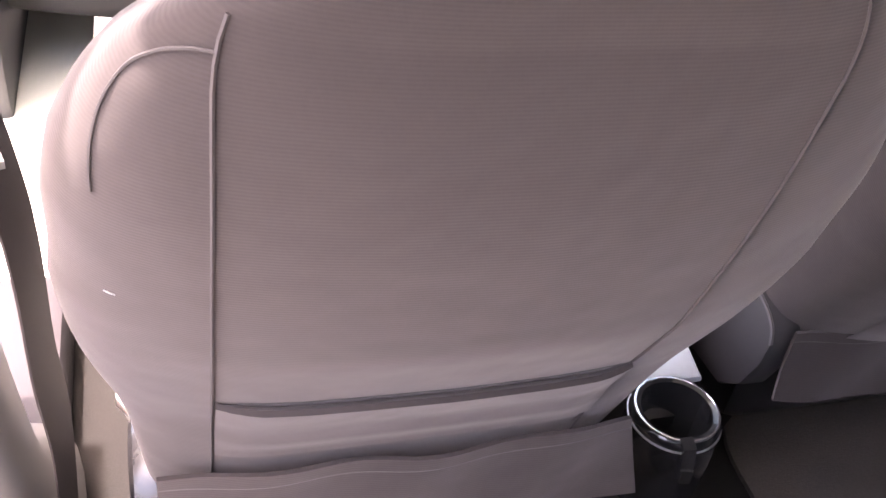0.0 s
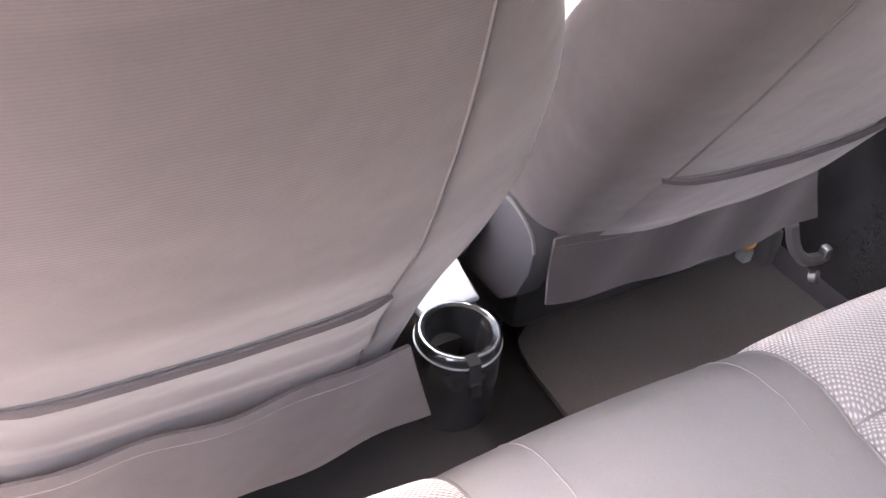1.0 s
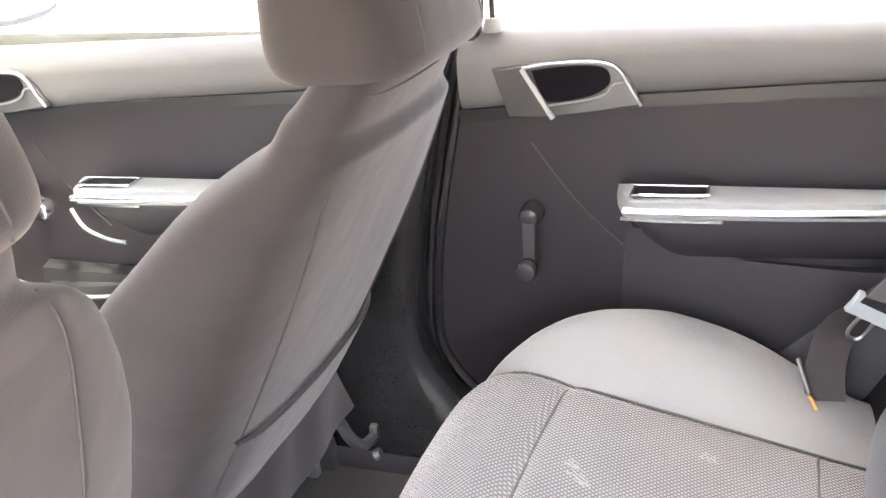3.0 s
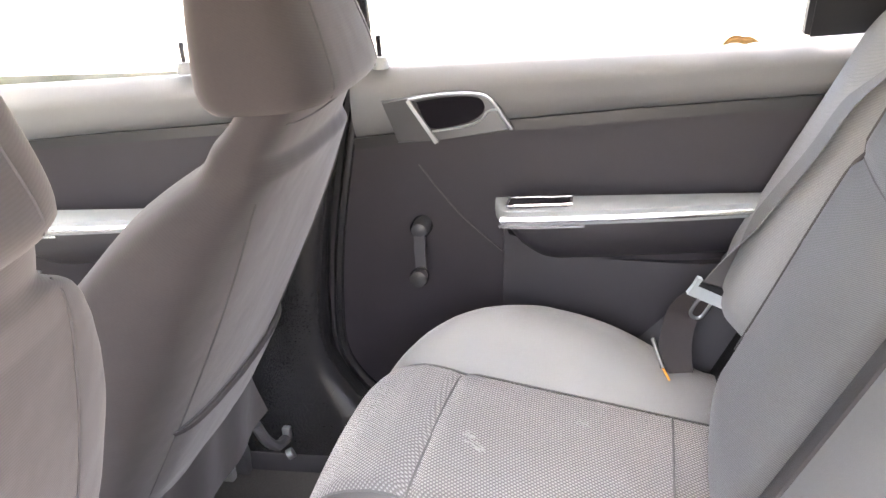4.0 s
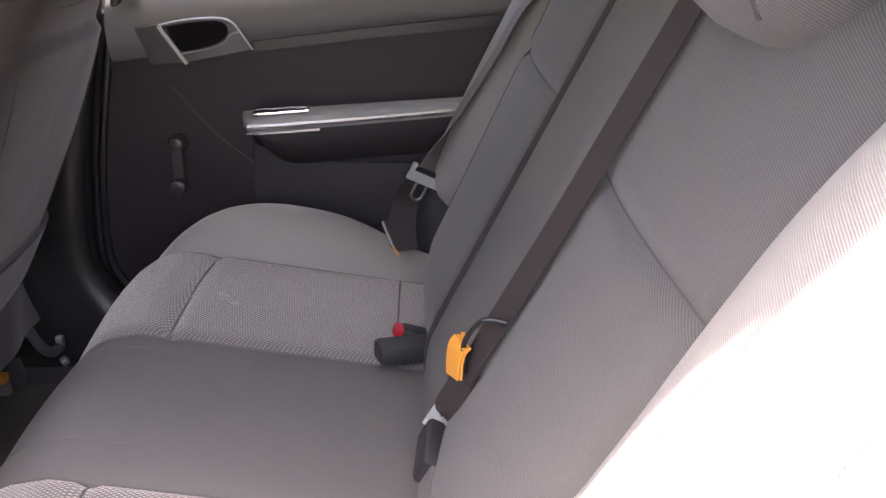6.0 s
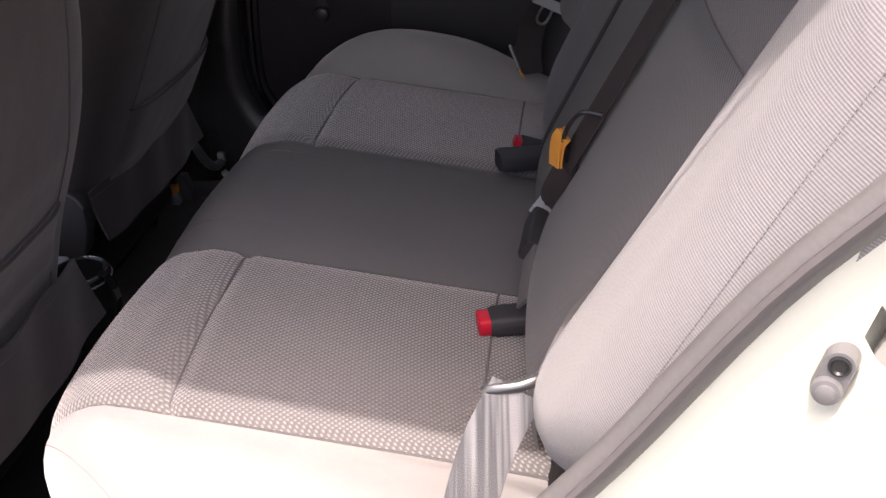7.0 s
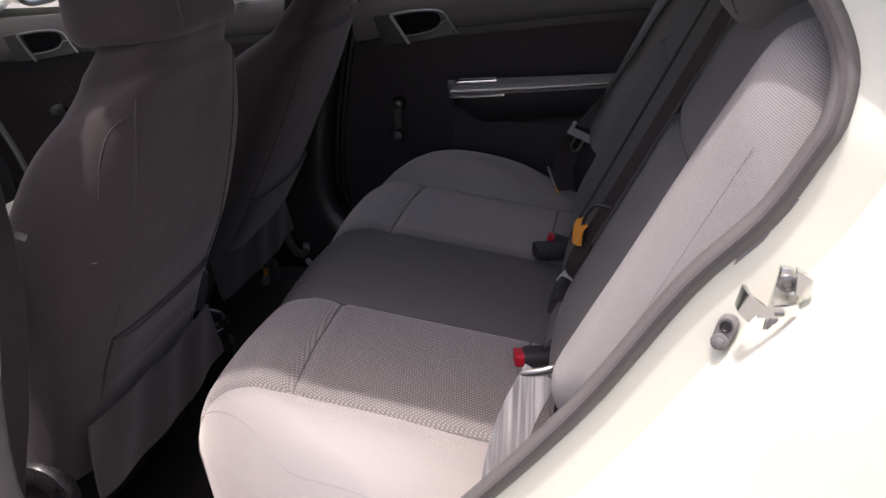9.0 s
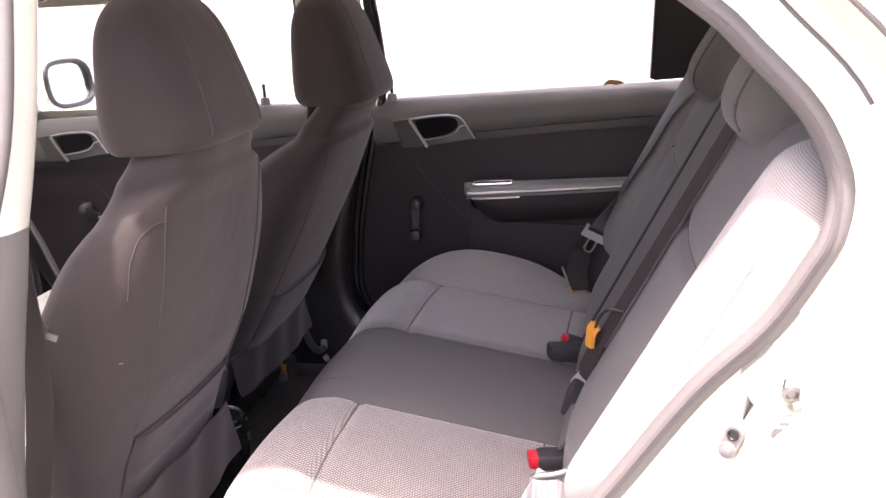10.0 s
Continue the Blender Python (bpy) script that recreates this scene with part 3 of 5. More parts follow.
# ---- front seats ----
def front_seat(cx, y0, recline, head, group, shoulder, wide, seam_x):
    """head: the headrest's place; shoulder: how far the shoulders stand above the hinge line; wide: a factor on the width; seam_x: where the cover's seams sit off the middle."""
    tilt = radians(recline)
    up = Vector((0, -math.sin(tilt), math.cos(tilt)))
    rear = Vector((0, -math.cos(tilt), -math.sin(tilt)))
    base = Vector((cx, y0, 0.5))
    outer = 1 if cx > 0 else -1
    ob = thing("bucket_seat", (cx, y0 + 0.2, 0.27), "grey cloth covered front seat with a map pocket and headrest", "seat", group)

    def at(x, s, n=0.0):
        return base + Vector((x, 0, 0)) + up * s + rear * n

    cs = math.cos(tilt)
    half = [(-0.12, 0.182), (0.0, 0.203), (0.08, 0.216), (0.10, 0.221), (0.126, 0.228), (0.15, 0.236), (0.18, 0.244), (0.22, 0.250), (0.27, 0.253)] if cx < 0 else [(-0.12, 0.205), (-0.04, 0.222), (0.05, 0.238), (0.18, 0.248)]
    slope = [(-0.205, 0.247), (-0.15, 0.242), (-0.105, 0.232), (-0.065, 0.216), (-0.038, 0.197), (-0.018, 0.173), (-0.006, 0.148)] if cx < 0 else [(-0.178, 0.250), (-0.116, 0.246), (-0.073, 0.232), (-0.046, 0.210), (-0.028, 0.192), (-0.010, 0.172)]
    half += [(shoulder + s, w) for s, w in slope]
    half = [(s, w * wide) for s, w in half] + ([(shoulder - 0.001, 0.133), (shoulder + 0.02, 0.127), (shoulder + 0.06, 0.110)] if cx < 0 else [(shoulder - 0.001, 0.156), (shoulder + 0.02, 0.149), (shoulder + 0.06, 0.130)])
    crest = shoulder + 0.055
    deep = [(-0.11, 0.09), (0.1, 0.145), (0.28, 0.155), (shoulder - 0.05, 0.145), (shoulder - 0.01, 0.125), (shoulder + 0.02, 0.105), (0.55, 0.10)]
    if cx > 0:
        deep = [(-0.11, 0.09), (0.1, 0.165), (0.24, 0.192), (0.33, 0.184), (shoulder - 0.06, 0.146), (shoulder - 0.025, 0.115), (shoulder, 0.086), (shoulder + 0.02, 0.076), (0.55, 0.07)]
    low_s = -0.05 if cx < 0 else 0.015
    rows = []
    knee = shoulder - 0.07
    for z_ in spread(low_s, knee, 40) + spread(knee, crest, 44)[1:]:
        s = z_ / cs
        w, d = soft(half, s * cs, 0.0025), soft(deep, s * cs, 0.008)
        neck = min(1.0, max(0.0, (s * cs - shoulder + 0.012) / 0.022))
        askew = soft([(-0.05, -0.022), (0.08, -0.012), (0.13, -0.008), (0.22, -0.004), (0.30, -0.004), (0.40, -0.010)], z_, 0.02) if cx < 0 else 0.0
        bow = (0.026 * min(1.0, max(0.0, (z_ - 0.12) / 0.12)) if cx < 0 else 0.012) * math.sin(min(1, max(0, (s + 0.1) / 0.6)) * math.pi)
        rise = min(1.0, max(0.0, (z_ - shoulder + 0.19) / 0.14))
        plump = 3.6 - (0.5 if cx < 0 else 0.7) * rise * rise * (3 - 2 * rise)
        row = []
        for k in range(56):
            a = k / 56 * 2 * math.pi
            ca, sa = math.cos(a), math.sin(a)
            p = 2 / plump
            x = w * math.copysign(abs(ca) ** p, ca)
            n = -d / 2 + d / 2 * math.copysign(abs(sa) ** p, sa)
            if sa > 0:
                n += bow * (1 - (x / w) ** 2)
                if cx < 0:
                    v = min(1.0, max(0.0, (s - 0.22) / 0.2))
                    n += 0.008 * v * v * (3 - 2 * v)
            else:
                n += 0.03 * (1 - (x / w) ** 2) * max(0, min(1, (0.47 - s) / 0.1))
            wrinkle = 0.0016 * noise.noise(Vector((x * 9, s * 5, cx * 7)))
            n -= (0.004 if cx < 0 else 0.012) * neck * (3 - 2 * neck) * neck
            lean = (0.78 if cx < 0 else 0.50) * min(1.0, max(0.0, (s * cs - 0.15) / (0.30 if cx < 0 else 0.20))) * (1 - 0.35 * neck)
            row.append(at(x + askew, s + min(0.0, n) * lean, n + wrinkle))
        rows.append(row)
    top = rows[-1]
    mid = sum(top, Vector()) / len(top)
    for k in (1, 2, 3, 4):
        a = k / 4 * math.pi / 2
        rows.append([mid + (p - mid) * max(0.03, math.cos(a)) + up * 0.016 * math.sin(a) for p in top])
    bm = bmesh.new()
    vs = sheet(bm, rows, True)
    cap(bm, vs[0])
    cap(bm, vs[-1])
    copy = bm.copy()
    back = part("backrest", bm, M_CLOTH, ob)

    def laid(pts, lift=0.0009):
        return drape(copy, [at(x, s, 0.35) for x, s in pts], -rear, lift)

    pocket_s = (0.163 if cx < 0 else 0.156) / math.cos(tilt)
    pocket_x = (seam_x - 0.154, seam_x + 0.150) if cx < 0 else (-0.166, 0.205)
    for sgn in (-1, 1):
        bm = bmesh.new()
        tube(bm, laid([(seam_x - (0.008 if sgn > 0 and cx < 0 else 0.0) + sgn * soft([(-0.1, 0.156), (0.18, 0.156), (0.3, 0.157), (0.45, 0.156), (0.498, 0.155), (0.52, 0.146), (0.54, 0.130)], s), s) for s in spread(0.03, (shoulder - (0.01 if cx < 0 else 0.035)) / cs, 44)]), 0.0012, 5)
        part("seam", bm, M_SEAM, back)
        if cx > 0 or sgn > 0:
            continue
        bm = bmesh.new()
        tube(bm, laid([(seam_x + sgn * (0.154 + 0.056 * math.sin(k / 40 * math.pi / 2)), 0.468 / cs - 0.095 * (1 - math.cos(k / 40 * math.pi / 2))) for k in range(41)]), 0.0009, 5)
        part("seam", bm, M_SEAM, back)
    bm = bmesh.new()
    tube(bm, laid([(0.118 * (k / 14 - 1), (crest - 0.020 + 0.004 * math.cos((k / 14 - 1) * 1.4)) / cs) for k in range(29)]), 0.0010, 5)
    part("seam", bm, M_STITCH, back)
    # map pocket: a thin shell with a rolled lip over a dark slit
    rows = []
    for j in range(13):
        s = pocket_s - (pocket_s - (0.075 if cx < 0 else 0.045)) * j / 12
        edge = soft(half, s * cs, 0.0025) - 0.012
        lo_x, hi_x = max(pocket_x[0], -edge), min(pocket_x[1], edge)
        pts = laid([(lo_x + (hi_x - lo_x) * i / 30, s) for i in range(31)])
        rows.append([p + rear * (0.002 + (0.007 if j < 10 else 0.004) * math.sin(min(1, (i + 0.6) / 4, (30.6 - i) / 4) * math.pi / 2) * (1 - 0.3 * j / 12)) for i, p in enumerate(pts)])
    bm = bmesh.new()
    lip = rows[0]
    rows.insert(0, [p - rear * 0.004 + up * 0.002 for p in lip])
    rows.insert(0, [p - rear * 0.008 - up * 0.001 for p in lip])
    sheet(bm, rows)
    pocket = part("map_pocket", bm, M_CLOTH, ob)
    bm = bmesh.new()
    tube(bm, laid([(pocket_x[0] + (pocket_x[1] - pocket_x[0]) * i / 30, pocket_s + 0.002) for i in range(31)], -0.001), 0.0015, 6)
    part("slit", bm, M_SEAM, pocket)
    bm = bmesh.new()
    tube(bm, laid([((-0.14 + 0.27 * i / 30, 0.072) if cx < 0 else (-0.2 + 0.4 * i / 30, 0.042 + 0.004 * math.sin(i * 0.5))) for i in range(31)], 0.001), 0.0015, 5)
    part("seam", bm, M_STITCH, pocket)
    # skirt of the cover, hanging below the back; its corners flare
    if cx < 0:
        tl, tr, bl, br = Vector((-0.500, 0.288, 0.552)), Vector((-0.112, 0.282, 0.560)), Vector((-0.500, 0.292, 0.437)), Vector((-0.081, 0.284, 0.455))
    else:
        tl, tr, bl, br = Vector((0.112, 0.372, 0.545)), Vector((0.490, 0.352, 0.556)), Vector((0.104, 0.355, 0.467)), Vector((0.542, 0.362, 0.458))
    rows = []
    for j in range(9):
        row = []
        for i in range(41):
            u, v = i / 40, j / 8
            p = tl.lerp(tr, u).lerp(bl.lerp(br, u), v)
            row.append(p + Vector((0, 0.0025 * math.sin(i * 0.5 + j * 0.4) - 0.010 * math.sin(u * math.pi), -0.004 * math.sin(u * math.pi) * v - 0.002 * math.sin(i * 0.33))))
        rows.append(row)
    bm = bmesh.new()
    vs = sheet(bm, rows)
    thicken(bm, 0.004)
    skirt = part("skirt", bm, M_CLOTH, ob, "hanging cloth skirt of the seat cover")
    bm = bmesh.new()
    tube(bm, [p + Vector((0, -0.003, 0)) for p in rows[1]], 0.0014, 5)
    part("hem", bm, M_STITCH, skirt)
    if cx < 0:
        bm = bmesh.new()
        tube(bm, laid([(-0.230, 0.309), (-0.227, 0.308), (-0.224, 0.308)], 0.0006), 0.0005, 5)
        part("lint", bm, M_PAD, back, "tiny white thread")
    copy.free()
    # headrest
    h_up = Vector((0, 0.03, 1)).normalized()
    h_back = Vector((0, -1, 0.03)).normalized()
    c = Vector(head)
    bm = headrest_mesh(c, h_up, -h_back, 0.290, 0.215, 0.175, 0.70, 0.93, 0.026)
    ref = bm.copy()
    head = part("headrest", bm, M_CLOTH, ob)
    for sgn in (-1, 1):
        line = drape(ref, [c + h_back * 0.4 + Vector((sgn * (0.085 - 0.035 * k / 16), 0, 0)) + h_up * (0.004 + 0.195 * k / 16) for k in range(17)], -h_back)
        bm = bmesh.new()
        tube(bm, line, 0.0016, 5)
        part("seam", bm, M_SEAM, head)
        bm = bmesh.new()
        tube(bm, [c + Vector((sgn * 0.06, 0, 0)) + h_up * 0.03, c + Vector((sgn * 0.06, 0, 0)) - h_up * 0.07], 0.006, 10)
        part("post", bm, M_STEEL, head, "steel post")
    ref.free()
    # seat cushion with rounded rim
    rows = []
    for i in range(25):
        v = i / 24
        x = -0.25 + 0.5 * v
        e = math.sqrt(max(0.0, 1 - abs(2 * v - 1) ** 5))
        row = []
        for k in range(36):
            a = k / 36 * 2 * math.pi
            ca, sa = math.cos(a), math.sin(a)
            p = 2 / 3.4
            y = y0 + 0.36 + 0.29 * (0.75 + 0.25 * e) * math.copysign(abs(ca) ** p, ca)
            k = (y - y0 - 0.36) / 0.29
            z = 0.475 + (0.085 * e + 0.012) * math.copysign(abs(sa) ** p, sa)
            if sa > 0:
                z += 0.045 * abs(2 * v - 1) ** 2.5 * e * (1 - 0.8 * max(0.0, k)) + 0.02 * k
            row.append(Vector((cx + x, y, z)))
        rows.append(row)
    bm = bmesh.new()
    vs = sheet(bm, rows, True)
    cap(bm, vs[0])
    cap(bm, vs[-1])
    part("seat_cushion", bm, M_PLAIN, ob, "pale grey cloth cushion")
    bm = bmesh.new()
    box(bm, (cx - 0.20, y0 + 0.05, 0.33), (cx + 0.20, y0 + 0.52, 0.42), 0.02)
    part("seat_frame", bm, M_BLACK, ob, "black seat frame")
    for sgn in (-1, 1):
        bm = bmesh.new()
        box(bm, (cx + sgn * 0.19 - 0.02, y0 + 0.10, 0.262), (cx + sgn * 0.19 + 0.02, y0 + 0.55, 0.335), 0.008)
        part("rail", bm, M_BLACK, ob, "black seat rail")
        # plastic recliner cover at the hinge
        if sgn > 0 > cx:
            continue
        bm = bmesh.new()
        w = 0.235
        xa = cx + sgn * w
        inner = sgn != outer
        r = 0.046 if inner else 0.062
        if inner:
            edge = [(0.371, 0.530), (0.379, 0.547), (0.397, 0.558), (0.424, 0.564), (0.452, 0.561)]
            prism(bm, [(y, z) for y, z in edge] + [(0.52, 0.53), (0.55, 0.44), (0.49, 0.418), (0.418, 0.424), (0.388, 0.455), (0.373, 0.498)], 0, 0.088, 0.125, 0.007)
            shield = part("side_shield", bm, M_DASH, ob, "dark plastic hinge cover")
            bm = bmesh.new()
            tube(bm, bent([(0.0885, y, z) for y, z in edge], 4), 0.0022, 6)
            part("edge", bm, M_BEZEL, shield)
            continue
        lathe(bm, (xa - sgn * 0.02, y0 + (0.02 if inner else 0.075), 0.525 if inner else 0.44), (sgn, 0, 0), [(0, r), (0.012, r - 0.001), (0.020, r - 0.005), (0.024, r - 0.016), (0.025, r - 0.03), (0.022, r - 0.034), (0.022, 0.0)], 28)
        part("recliner_cover", bm, M_BLACK if inner else M_PILLAR, ob, "dark plastic recliner cover")
    return ob

# ---- car shell ----
def pane_x(z):
    """Half width of the side of the car by height: upright to the waist, leaning in above it."""
    return 0.69 if z < 1.0 else 0.69 - 0.35 * (z - 1.0)


REAR_EDGE = [(-0.02, 0.36), (-0.10, 0.42), (-0.16, 0.49), (-0.236, 0.565), (-0.289, 0.619), (-0.343, 0.676), (-0.403, 0.746), (-0.482, 0.854), (-0.545, 0.92), (-0.58, 0.974),
             (-0.60, 1.014), (-0.605, 1.061), (-0.581, 1.119), (-0.533, 1.173), (-0.498, 1.209), (-0.43, 1.258), (-0.34, 1.302), (-0.20, 1.335), (0.0, 1.352), (0.16, 1.357)]


def edge_curve(n=4):
    return [(p.x, p.y) for p in bent([(a, b, 0) for a, b in REAR_EDGE], n)]


def outward(curve):
    """Unit ways out of the door opening along its rear edge."""
    out = []
    for i in range(len(curve)):
        a, b = curve[max(0, i - 2)], curve[min(len(curve) - 1, i + 2)]
        d = Vector((b[0] - a[0], b[1] - a[1]))
        d.normalize()
        out.append(Vector((-d.y, d.x)))
    return out


def opening_band(rows, sgn, bm):
    """A strip along the opening: rows of (offset outwards, step outboard)."""
    curve = edge_curve()
    ways = outward(curve)
    if ways[len(ways) // 3].x > 0:
        ways = [-w for w in ways]
    grid = []
    n = len(curve)
    for entry in rows:
        row = []
        if entry is None:
            hem = bent([(0.775, -0.06, 0.24), (0.80, -0.35, 0.24), (0.80, -1.35, 0.30), (0.80, -1.45, 0.7), (0.76, -1.42, 0.98), (0.66, -1.2, 1.05), (0.60, -0.85, 1.25), (0.585, -0.45, 1.36), (0.58, -0.1, 1.39), (0.58, 0.16, 1.395)], 12)
            last = grid[-1]
            for step_ in (0.33, 0.66, 1.0):
                row = []
                for i in range(n):
                    q = hem[round(i / (n - 1) * (len(hem) - 1))]
                    p = last[i].lerp(Vector((sgn * q.x, q.y, q.z)), step_)
                    p.x += sgn * 0.02 * math.sin(step_ * math.pi) * (1 if p.z < 1.0 else 0)
                    row.append(p)
                grid.append(row)
            continue
        off, step = entry
        for (y, z), w in zip(curve, ways):
            py, pz = y + w.x * off, z + w.y * off
            high = min(1.0, max(0.0, (z - 1.25) / 0.07)) if sgn < 0 else 0.0
            row.append(Vector((sgn * (pane_x(z) + step - (max(0.0, step) + 0.010 + 0.02 * min(1.0, max(0.0, y / 0.10))) * high), py, max(0.2, pz))))
        grid.append(row)
    sheet(bm, grid)


def shell():
    # ground
    bm = bmesh.new()
    sheet(bm, [[(x, y, 0) for x in (-400, -20, 20, 400)] for y in (-400, -20, 20, 400)])
    solid("ground", bm, M_GROUND, "dusty ground round the parked car", "ground", kind="structure")
    # floor
    bm = bmesh.new()
    xs = spread(-0.70, 0.70, 56)
    def floor_z(x, y):
        z = 0.255 + 0.10 * bell(x, 0.10) + 0.06 * max(0, (abs(x) - 0.60) / 0.10)
        if y < 0.06:
            z = 0.255 + (0.30 - 0.255) * min(1, (0.06 - y) / 0.05)
        return z + 0.0015 * noise.noise(Vector((x * 20, y * 20, 0)))
    ys = spread(-0.4, 1.6, 60)
    sheet(bm, [[(x, y, floor_z(x, y)) for x in xs] for y in ys])
    sheet(bm, [[(x, -0.4, z) for x in xs] for z in (0.2, 0.3)])
    solid("floor", bm, M_CARPET, "black carpeted car floor with a centre tunnel", "floor", kind="structure")
    # roof lining and roof skin
    for name, lift, mat, lab, cat in (("ceiling", 0.0, M_BEIGE, "pale beige roof lining", "ceiling"), ("roof", 0.035, M_PAINT, "cream white painted car roof", "roof")):
        bm = bmesh.new()
        rows = []
        for j in range(15):
            y = 0.862 - 1.582 * j / 14
            row = []
            for i in range(21):
                x = -0.585 + 1.17 * i / 20
                sag = 0.05 * (1 - (x / 0.585) ** 2) - 0.05 * ((y - 0.05) / 0.82) ** 4
                row.append((x * (1 + lift * 2.8 if x > 0 else 0.955 - 0.03 * min(1.0, max(0.0, y / 0.1))), y, 1.352 + sag + lift))
            rows.append(row)
        sheet(bm, rows)
        solid(name, bm, mat, lab, cat, kind="structure")
    for sgn in (-1, 1):
        # roof rail over the doors
        bm = bmesh.new()
        top_x = 0.572 if sgn > 0 else 0.545
        rail = bent([(sgn * 0.66, 1.95, 0.95), (sgn * 0.61, 1.35, 1.19), (sgn * 0.585, 0.95, 1.31), (sgn * top_x, 0.62, 1.362), (sgn * (top_x if sgn > 0 else 0.530), 0.1, 1.372), (sgn * top_x, -0.25, 1.36), (sgn * 0.575, -0.52, 1.32), (sgn * 0.60, -0.80, 1.22), (sgn * 0.63, -1.15, 1.02)], 6)
        tube(bm, rail, 0.022 if sgn > 0 else 0.016, 10)
        solid("roof_rail_trim", bm, M_PAINT, "cream painted roof rail over the doors", "trim", kind="structure")
        bm = bmesh.new()
        tube(bm, bent([(sgn * 0.70, 2.0, 0.93), (sgn * 0.635, 1.35, 1.18), (sgn * 0.60, 0.95, 1.30), (sgn * 0.57, 0.68, 1.355)], 5), 0.042, 12)
        solid("front_pillar", bm, M_UPPER, "grey trimmed windscreen pillar", "pillar", kind="structure")
        # quarter panel behind the rear door
        bm = bmesh.new()
        if sgn < 0:
            opening_band([(-0.006, -0.012), (0.0, 0.003), (0.05, 0.012), (0.056, 0.028), (0.062, 0.073), (0.075, 0.086), None], sgn, bm)
        else:
            opening_band([(0.012, 0.012), (0.02, 0.03), (0.05, 0.075), (0.07, 0.085), None], sgn, bm)
        solid("quarter_panel", bm, M_PAINT, "cream white painted body side behind the rear door", "car body", kind="structure")
        # inner rear pillar trim
        curve = edge_curve()
        ways = outward(curve)
        if ways[len(ways) // 3].x > 0:
            ways = [-w for w in ways]
        for name, mat, lab, keep in (("pillar_trim", M_BEIGE, "pale beige rear pillar trim", lambda z: z > 0.985), ("side_trim", M_DARK, "dark plastic side trim beside the rear seat", lambda z: z < 1.02)):
            grid = []
            for off, step in ((0.004, -0.004), (0.004, -0.02), (0.03, -0.032), (0.12, -0.05), (0.30, -0.05), (0.45, -0.05)):
                grid.append([Vector((sgn * (pane_x(z) + step), y + w.x * off, max(0.2, z + w.y * off * (0.25 if z > 1.1 else 1)))) for (y, z), w in zip(curve, ways) if keep(z)])
            bm = bmesh.new()
            sheet(bm, grid)
            solid(name, bm, mat, lab, "trim", kind="structure")
        # body behind the pillar's trim
        bm = bmesh.new()
        box(bm, (min(sgn * 0.706, sgn * 0.75), 0.24 if sgn < 0 else 0.10, 0.25), (max(sgn * 0.706, sgn * 0.75), 0.60, 0.955), 0.01)
        solid("pillar_body", bm, M_RUBBER if sgn < 0 else M_BLACK, "painted centre pillar body between the doors", "pillar", kind="structure")
        # side panel of the front footwell
        bm = bmesh.new()
        box(bm, (min(sgn * 0.69, sgn * 0.77), 1.18, 0.2), (max(sgn * 0.69, sgn * 0.77), 2.0, 0.945), 0.01)
        solid("footwell_side", bm, M_DASH, "dark side panel of the front footwell", "trim", kind="structure")
        # sill
        bm = bmesh.new()
        box(bm, (min(sgn * 0.60, sgn * 0.78), -0.1, 0.22), (max(sgn * 0.60, sgn * 0.78), 1.5 if sgn > 0 else 0.80, 0.335), 0.02)
        solid("door_sill", bm, M_DARK, "dark plastic door sill", "trim", kind="structure")
        if sgn < 0:
            bm = bmesh.new()
            box(bm, (-0.80, 0.804, 0.20), (-0.57, 1.6, 0.325), 0.03)
            solid("painted_sill", bm, M_PAINT, "cream painted sill of the open front doorway", "sill", kind="structure")
        # centre pillar, swelling into the sill
        bm = bmesh.new()
        rows = []
        for i in range(33):
            z = 0.30 + 1.08 * i / 32
            yr = soft([(0.30, 0.13), (0.36, 0.16), (0.42, 0.222), (0.46, 0.262), (0.51, 0.284), (0.60, 0.281), (0.71, 0.266), (0.88, 0.228), (0.99, 0.198), (1.12, 0.190), (1.36, 0.200)], z, 0.02)
            if sgn < 0:
                yr += 0.028
            yf = soft([(0.30, 0.60), (0.40, 0.47), (0.55, 0.42), (0.99, 0.36), (1.36, 0.335)], z, 0.02)
            xo = pane_x(z) + 0.012
            xi = xo - soft([(0.30, 0.10), (0.45, 0.075), (1.0, 0.055), (1.36, 0.045)], z, 0.02) - (0.03 if sgn < 0 else 0.0)
            row = []
            for k in range(24):
                a = k / 24 * 2 * math.pi
                ca, sa = math.cos(a), math.sin(a)
                p = 2 / 3.0
                row.append(Vector((sgn * ((xo + xi) / 2 + (xo - xi) / 2 * math.copysign(abs(sa) ** p, sa)), (yr + yf) / 2 + (yf - yr) / 2 * math.copysign(abs(ca) ** p, ca), z)))
            rows.append(row)
        lower, upper = rows[:22], rows[21:]
        pil = thing("centre_pillar", (sgn * 0.66, 0.32, 0.30), "dark lower and pale upper trim of the centre pillar", "pillar", kind="structure")
        sheet(bm, lower, True)
        # left trim gets a paler grey that holds the daylight falling on it
        part("lower_trim", bm, M_UPPER if sgn < 0 else M_PILLAR, pil, "plastic lower trim, made paler on the lit left side")
        bm = bmesh.new()
        sheet(bm, upper, True)
        part("upper_trim", bm, M_PAINT if sgn < 0 else M_BEIGE, pil, "pale trim")
        bm = bmesh.new()
        dy, ox = (0.052, -0.014) if sgn < 0 else (0.0, 0.0)
        trail = [(0.685, 0.150, 0.345), (0.685, 0.205, 0.41), (0.686, 0.245, 0.455), (0.687, 0.267, 0.51), (0.688, 0.264, 0.60), (0.689, 0.249, 0.71), (0.690, 0.212, 0.88), (0.695, 0.180, 1.0), (0.645, 0.168, 1.13), (0.575, 0.178, 1.34)]
